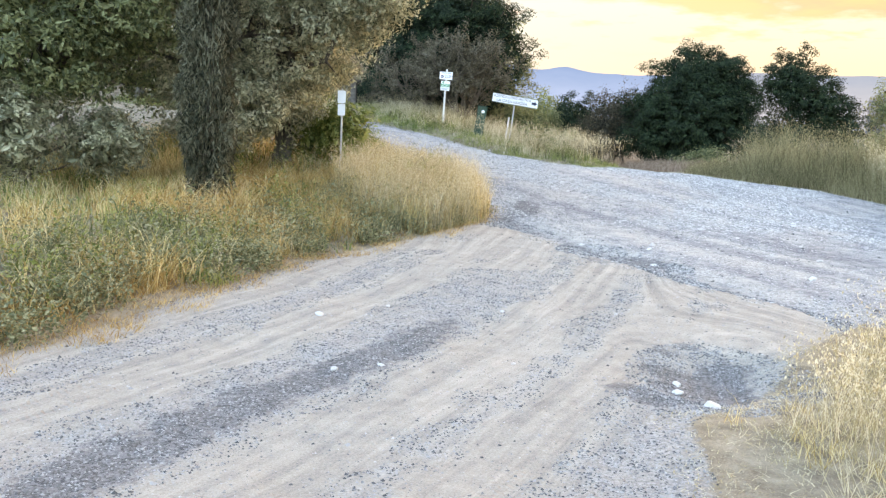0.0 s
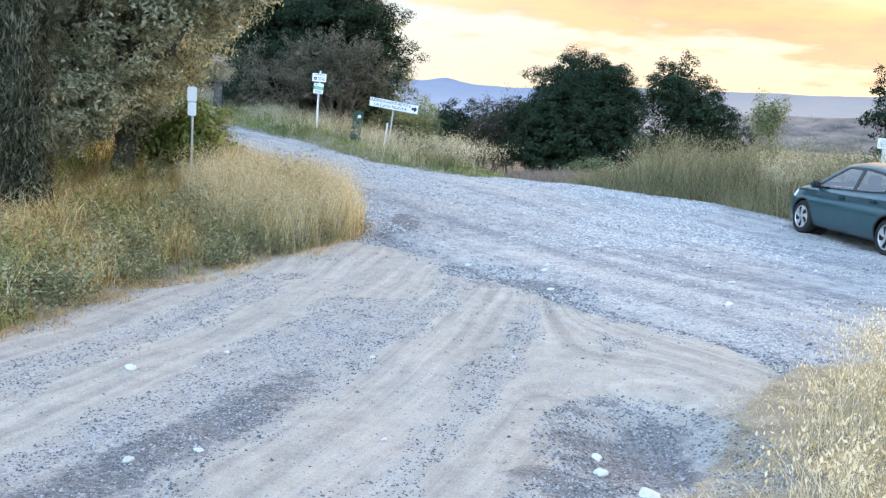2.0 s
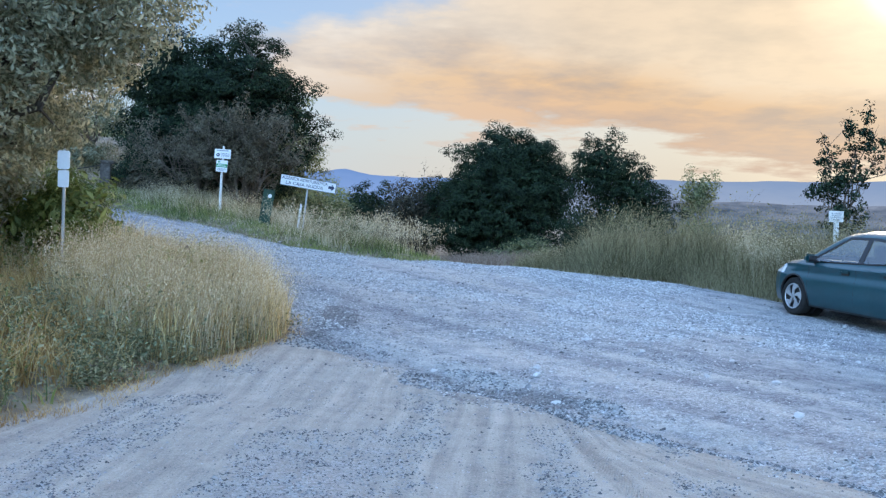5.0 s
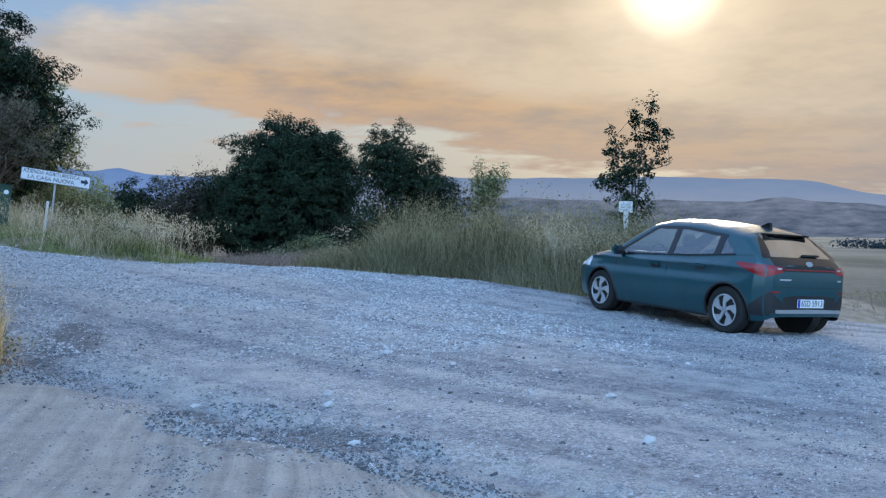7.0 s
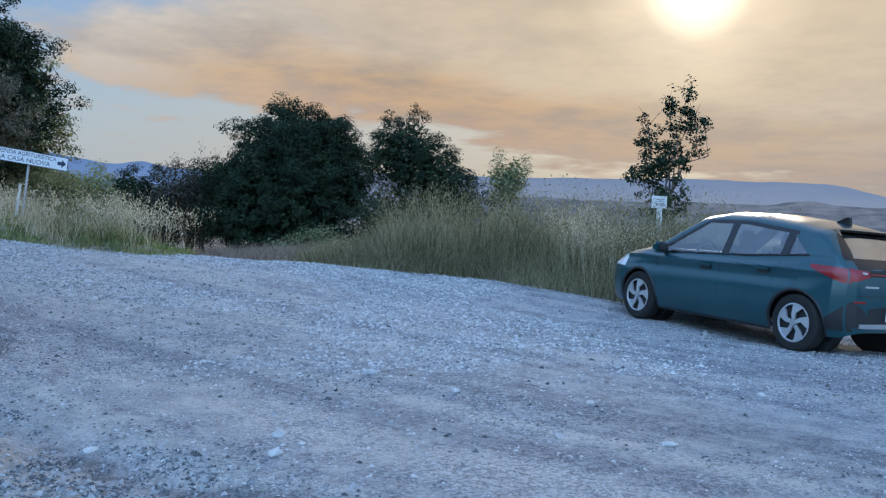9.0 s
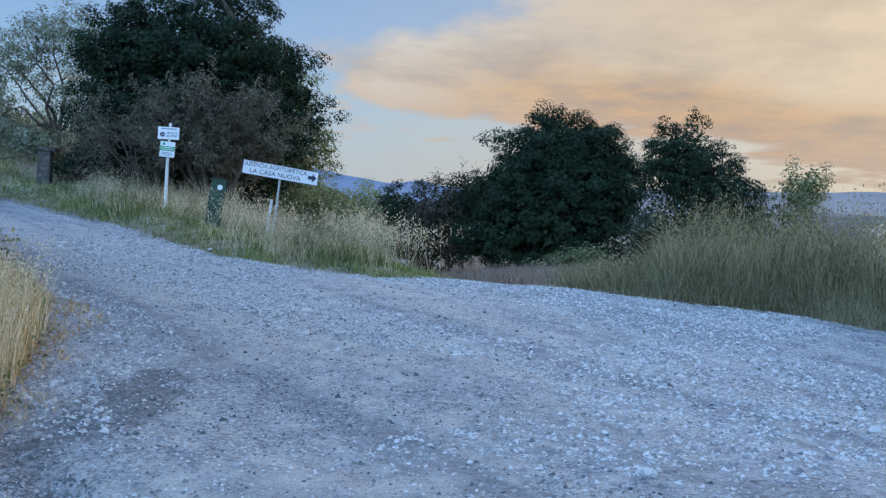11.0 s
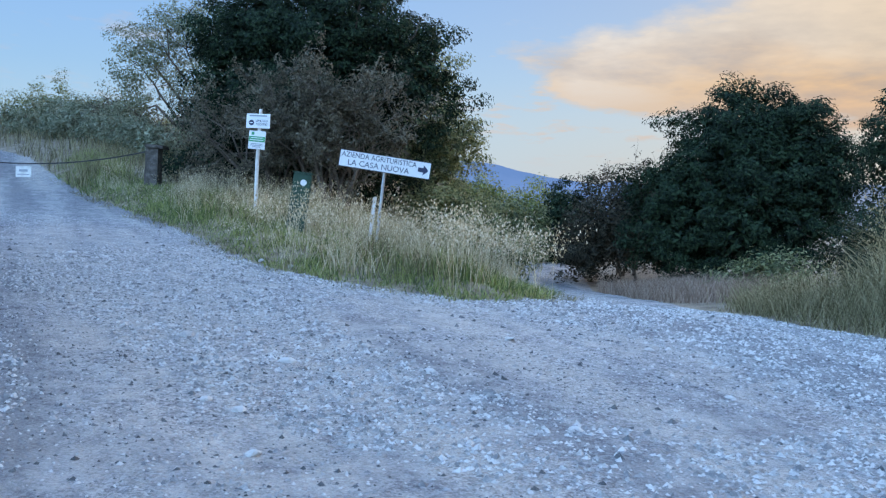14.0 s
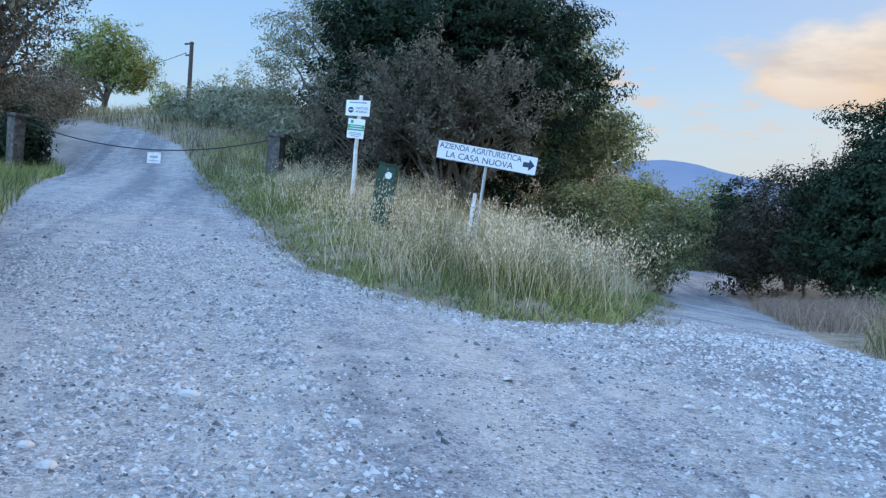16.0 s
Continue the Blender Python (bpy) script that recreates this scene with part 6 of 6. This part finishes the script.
def build_car():
    c, f, l = np.array((7.26, 17.52)), np.array((-0.262, 0.965)), np.array((-0.965, -0.262))
    feet = [Vector((*(c + f * a + l * b), float(height(*(c + f * a + l * b))))) for a in (1.29, -1.29) for b in (0.77, -0.77)]
    fwd = ((feet[0] + feet[1]) - (feet[2] + feet[3])).normalized()
    lft = ((feet[0] + feet[2]) - (feet[1] + feet[3])).normalized()
    up = fwd.cross(lft).normalized()
    lft = up.cross(fwd)
    o = sum(feet, Vector()) / 4
    m = Matrix(((fwd.x, lft.x, up.x, o.x), (fwd.y, lft.y, up.y, o.y), (fwd.z, lft.z, up.z, o.z - 0.006), (0, 0, 0, 1)))
    car = empty("hatchback_car", m, "teal-green five-door hatchback car parked on the gravel", "car")
    part("body", car_shell(), M_PAINT, car, "teal-green metallic bodywork", True)
    for s in (1, -1):
        lo = lambda x: float(car_belt(x)) + 0.004
        hi = lambda x: float(min(car_top(x) - 0.115, np.interp(x, (-1.4, -1.1, -0.3, 0.3, 0.99), (1.18, 1.295, 1.37, 1.36, 0.945))))
        pane = lambda a, b: side_patch(np.linspace(a, b, 24), lo, lambda x: max(lo(x) + 0.004, hi(x)), -0.006, s)
        part("door_glass", pane(-0.115, 0.97), M_GLASS, car, "front side window")
        part("door_glass", pane(-1.0, -0.18), M_GLASS, car, "rear side window")
        part("quarter_glass", side_patch(np.linspace(-1.32, -1.06, 12), lo, lambda x: max(lo(x) + 0.003, min(hi(x), lo(x) + (x + 1.34) * 0.85 + 0.01)), -0.006, s), M_GLASS, car, "small rear quarter window")
        part("window_pillar", thick(side_patch(np.linspace(-0.195, -0.095, 4), lo, hi, 0.002, s), 0.006), M_GLOSSBLACK, car, "black pillar between the doors")
        part("window_pillar", thick(side_patch(np.linspace(-1.085, -0.975, 4), lo, hi, 0.002, s), 0.006), M_GLOSSBLACK, car, "black rear pillar")
        part("window_trim", thick(side_patch(np.linspace(-1.36, 0.99, 60), lambda x: lo(x) - 0.012, lambda x: lo(x) + 0.012, 0.004, s, 2), 0.005), M_GLOSSBLACK, car)
        part("window_trim", thick(side_patch(np.linspace(-1.12, 0.985, 60), lambda x: max(lo(x) + 0.0, hi(x) - 0.022), lambda x: max(lo(x) + 0.02, hi(x) + 0.018), 0.003, s, 2), 0.005), M_GLOSSBLACK, car)
        part("sill", thick(side_patch(np.linspace(-0.93, 0.93, 30), lambda x: 0.188, lambda x: 0.215, 0.004, s, 2), 0.008), M_BLACK, car)
        # Door gaps.
        for a, b, z0, z1 in ((0.90, 0.98, 0.30, 0.91), (-0.145, -0.135, 0.30, 0.93), (-0.88, -1.02, 0.62, 0.96)):
            bm = bmesh.new()
            pts = [(a + (b - a) * k / 10, s * (float(car_half(a + (b - a) * k / 10, z0 + (z1 - z0) * k / 10)) - 0.001), z0 + (z1 - z0) * k / 10) for k in range(11)]
            tube(bm, pts, [0.0032] * 11, 4)
            part("door_gap", bm, M_BLACK, car)
        for hx, hz in ((0.10, 0.825), (-0.80, 0.865)):
            y = float(car_half(hx, hz))
            h = part("door_handle", box_bm((0.22, 0.03, 0.038), (hx, s * (y + 0.024), hz), 0.014), M_PAINT, car)
            # A flat black plate stands in for the shade in the handle's hollow.
            part("recess_shade_plate", box_bm((0.17, 0.012, 0.075), (hx - 0.01, s * (y + 0.001), hz - 0.016), 0.005), M_BLACK, h)
        # Mirror.
        y = float(car_half(0.86, 0.93))
        mir = part("door_mirror", box_bm((0.13, 0.20, 0.145), (0.84, s * (y + 0.135), 0.975), 0.04), M_PAINT, car, "door mirror", True)
        part("mirror_foot", box_bm((0.07, 0.12, 0.05), (0.86, s * (y + 0.02), 0.925), 0.015), M_BLACK, mir)
        part("mirror_glass", box_bm((0.006, 0.155, 0.10), (0.772, s * (y + 0.135), 0.975), 0.002), M_GLOSSBLACK, mir)
        # Wheel arch lips and wells.
        for wx in (1.29, -1.29):
            bm = bmesh.new()
            pts = []
            for k in range(29):
                a = math.radians(-14 + 208 * k / 28)
                px, pz = wx + 0.364 * math.cos(a), 0.315 + 0.364 * math.sin(a)
                pts.append((px, s * (float(car_half(px, max(pz, 0.21))) - 0.012), max(pz, 0.21)))
            tube(bm, pts, [0.020] * 29, 6)
            part("arch_lip", bm, M_BLACK, car, smooth=True)
            bm = bmesh.new()
            bmesh.ops.create_cone(bm, cap_ends=True, segments=32, radius1=0.36, radius2=0.36, depth=0.16, matrix=Matrix.Translation((wx, s * 0.545, 0.335)) @ pose(0, 0, 0, 90, 0, 0))
            part("wheel_well", bm, M_BLACK, car)
            build_wheel(car, wx, s * 0.765, s)
        # Headlamp and tail lamp.
        part("headlamp", thick(side_patch(np.linspace(1.62, 2.04, 12), lambda x: 0.68 + 0.02 * (x - 1.6), lambda x: 0.735 + 0.1 * (2.04 - x) / 0.42, 0.003, s, 3), 0.01), M_CLEAR, car, "clear headlamp")
        lamp = part("tail_lamp", thick(side_patch(np.linspace(-1.86, -1.42, 14), lambda x: 0.80 + 0.145 * max(0.0, (x + 1.80) / 0.40), lambda x: 0.955 + 0.015 * (x + 1.86) / 0.46, 0.005, s, 4), 0.012), M_RED, car, "long red tail lamp", True)
        part("tail_lamp", thick(rear_patch(s * np.linspace(0.48, 0.73, 12), lambda y: 0.80 + 0.075 * (0.80 - abs(y)) / 0.32, lambda y: 0.965 - 0.03 * (0.80 - abs(y)) / 0.32, 0.006), 0.012), M_RED, car, "red tail lamp corner", True)
        part("reverse_lamp", thick(rear_patch(s * np.linspace(0.53, 0.60, 4), lambda y: 0.905, lambda y: 0.925, 0.012, 2), 0.004), M_ALLOY, car)
        part("bumper_vent", thick(rear_patch(s * np.linspace(0.42, 0.70, 8), lambda y: 0.36, lambda y: 0.42 + 0.20 * (abs(y) - 0.42) / 0.28, 0.005), 0.012), M_BLACK, car, "black bumper corner")
        part("bumper_side", thick(side_patch(np.linspace(-1.885, -1.66, 8), lambda x: 0.30, lambda x: 0.62 - 0.9 * (x + 1.885), 0.004, s, 4), 0.010), M_BLACK, car, "black lower bumper side")
        part("reflector", thick(rear_patch(s * np.linspace(0.56, 0.69, 6), lambda y: 0.60 + 0.02 * (abs(y) - 0.5), lambda y: 0.622 + 0.02 * (abs(y) - 0.5), 0.006, 1), 0.004), M_RED, car)
        # Seats behind the glass.
        for sx in (0.22, -0.62):
            seat = part("seat", box_bm((0.13, 0.46, 0.62), (sx - 0.20, s * 0.36, 0.78), 0.05, None), M_SEAT, car)
            part("headrest", box_bm((0.10, 0.25, 0.20), (sx - 0.27, s * 0.36, 1.17), 0.04), M_SEAT, seat)
    part("cabin_floor", box_bm((2.3, 1.40, 0.40), (-0.2, 0, 0.50), 0.05), M_BLACK, car)
    part("dashboard", box_bm((0.42, 1.36, 0.26), (0.86, 0, 0.84), 0.06), M_BLACK, car)
    bm = bmesh.new()
    ring = [(0.55 + 0.05 * math.sin(a), 0.37 + 0.18 * math.cos(a), 0.93 + 0.17 * math.sin(a)) for a in np.linspace(0, math.tau, 25)]
    tube(bm, ring, [0.016] * 25, 6)
    part("steering_wheel", bm, M_BLACK, car)
    part("parcel_shelf", box_bm((0.5, 1.2, 0.03), (-1.42, 0, 0.93), 0.01), M_BLACK, car)
    # Tail.
    part("rear_glass", rear_patch(np.linspace(-0.605, 0.605, 24), lambda y: 1.05, lambda y: 1.34 - 0.05 * max(0, abs(y) - 0.42) / 0.18, -0.004, 10), M_GLASSDARK, car, "dark rear window")
    for s in (1, -1):
        part("rear_glass_trim", thick(rear_patch(s * np.linspace(0.44, 0.70, 6), lambda y: 1.04 + max(0, 0.585 - abs(y)) * 2.2, lambda y: min(1.35, 1.05 + max(0.01, 0.72 - abs(y)) * 1.35), 0.004, 8), 0.006), M_GLOSSBLACK, car)
    part("tailgate_panel", thick(rear_patch(np.linspace(-0.62, 0.62, 20), lambda y: 0.945, lambda y: 1.062, 0.003, 5), 0.006), M_GLOSSBLACK, car, "gloss black panel under the rear window")
    part("light_bar", thick(rear_patch(np.linspace(-0.54, 0.54, 24), lambda y: 0.885, lambda y: 0.945, 0.006, 3), 0.008), M_GLOSSBLACK, car, "dark light bar")
    part("light_strip", thick(rear_patch(np.linspace(-0.50, 0.50, 24), lambda y: 0.898, lambda y: 0.914, 0.016, 1), 0.004), M_RED, car, "thin red light strip")
    part("number_plate_recess", thick(rear_patch(np.linspace(-0.50, 0.50, 18), lambda y: 0.400, lambda y: 0.575 - 0.12 * max(0, abs(y) - 0.3), 0.004, 3), 0.008), M_BLACK, car)
    part("lower_bumper", thick(rear_patch(np.linspace(-0.70, 0.70, 24), lambda y: 0.345, lambda y: 0.405, 0.006, 3), 0.012), M_BLACK, car, "black lower bumper")
    part("skid_trim", thick(rear_patch(np.linspace(-0.62, 0.62, 24), lambda y: 0.345, lambda y: 0.40 - 0.02 * abs(y), 0.022, 3), 0.012), M_SILVERTRIM, car, "satin silver skid plate")
    part("tailgate_gap", thick(rear_patch(np.linspace(-0.66, 0.66, 20), lambda y: 0.676, lambda y: 0.684, 0.002, 1), 0.003), M_BLACK, car)
    part("name_badge", thick(rear_patch(np.linspace(0.36, 0.56, 4), lambda y: 0.765, lambda y: 0.785, 0.004, 1), 0.003), M_ALLOY, car)
    part("name_badge", thick(rear_patch(np.linspace(-0.62, -0.54, 3), lambda y: 0.765, lambda y: 0.785, 0.004, 1), 0.003), M_ALLOY, car)
    bm = bmesh.new()
    bmesh.ops.create_cone(bm, cap_ends=True, segments=28, radius1=0.062, radius2=0.058, depth=0.014, matrix=Matrix.Translation((rear_x(0, 0.985) - 0.012, 0, 0.985)) @ pose(0, 0, 0, 0, -78, 0) @ Matrix.Diagonal((0.62, 1, 1, 1)))
    part("emblem", bm, M_SILVERTRIM, car, "oval silver emblem")
    px = rear_x(0, 0.475) - 0.022
    p = part("number_plate", box_bm((0.012, 0.50, 0.112), (px, 0, 0.475), 0.004), M_WHITE, car, "white number plate")
    part("blue_strip", box_bm((0.003, 0.042, 0.104), (px - 0.007, 0.226, 0.475)), M_PLATEBLUE, p)
    me = text_mesh("6SD 5913", 0.112, thick=0.001)
    w = max(v.co.x for v in me.vertices) - min(v.co.x for v in me.vertices)
    me.transform(pose(px - 0.008, -0.02, 0.475, 90, 0, -90) @ Matrix.Diagonal((0.40 / w, 1, 1, 1)))
    part_mesh("plate_number", me, M_BLACK, p)
    part("wiper", box_bm((0.03, 0.34, 0.028), (rear_x(0.05, 1.09) - 0.02, -0.12, 1.092), 0.008), M_BLACK, car)
    part("rear_spoiler", box_bm((0.12, 0.84, 0.024), (-1.455, 0, 1.346), 0.010, None), M_GLOSSBLACK, car, "roof spoiler")
    bm = bmesh.new()
    fin = [(-1.02, 1.44), (-1.22, 1.40), (-1.205, 1.505), (-1.17, 1.505)]
    a = [bm.verts.new((fx, 0.022, fz)) for fx, fz in fin]
    b = [bm.verts.new((fx, -0.022, fz)) for fx, fz in fin]
    bm.faces.new(a)
    bm.faces.new(b[::-1])
    for k in range(4):
        bm.faces.new((a[k], a[(k + 1) % 4], b[(k + 1) % 4], b[k]))
    part("roof_antenna", bm, M_GLOSSBLACK, car, "shark fin antenna")
    bm = bmesh.new()
    g = []
    for x in np.linspace(0.50, 1.15, 14):
        row = []
        for k in range(13):
            y = (k / 6 - 1) * (0.58 + 0.18 * (x - 0.5))
            row.append(bm.verts.new((x, y, float(car_top(x)) - 0.012 - 0.06 * (y / 0.68) ** 2)))
        g.append(row)
    for r0, r1 in zip(g, g[1:]):
        for k in range(12):
            bm.faces.new((r0[k], r0[k + 1], r1[k + 1], r1[k]))
    part("windscreen", bm, M_GLASS, car)
    part("grille", box_bm((0.03, 0.9, 0.16), (2.085, 0, 0.50), 0.012), M_BLACK, car)


build_car()
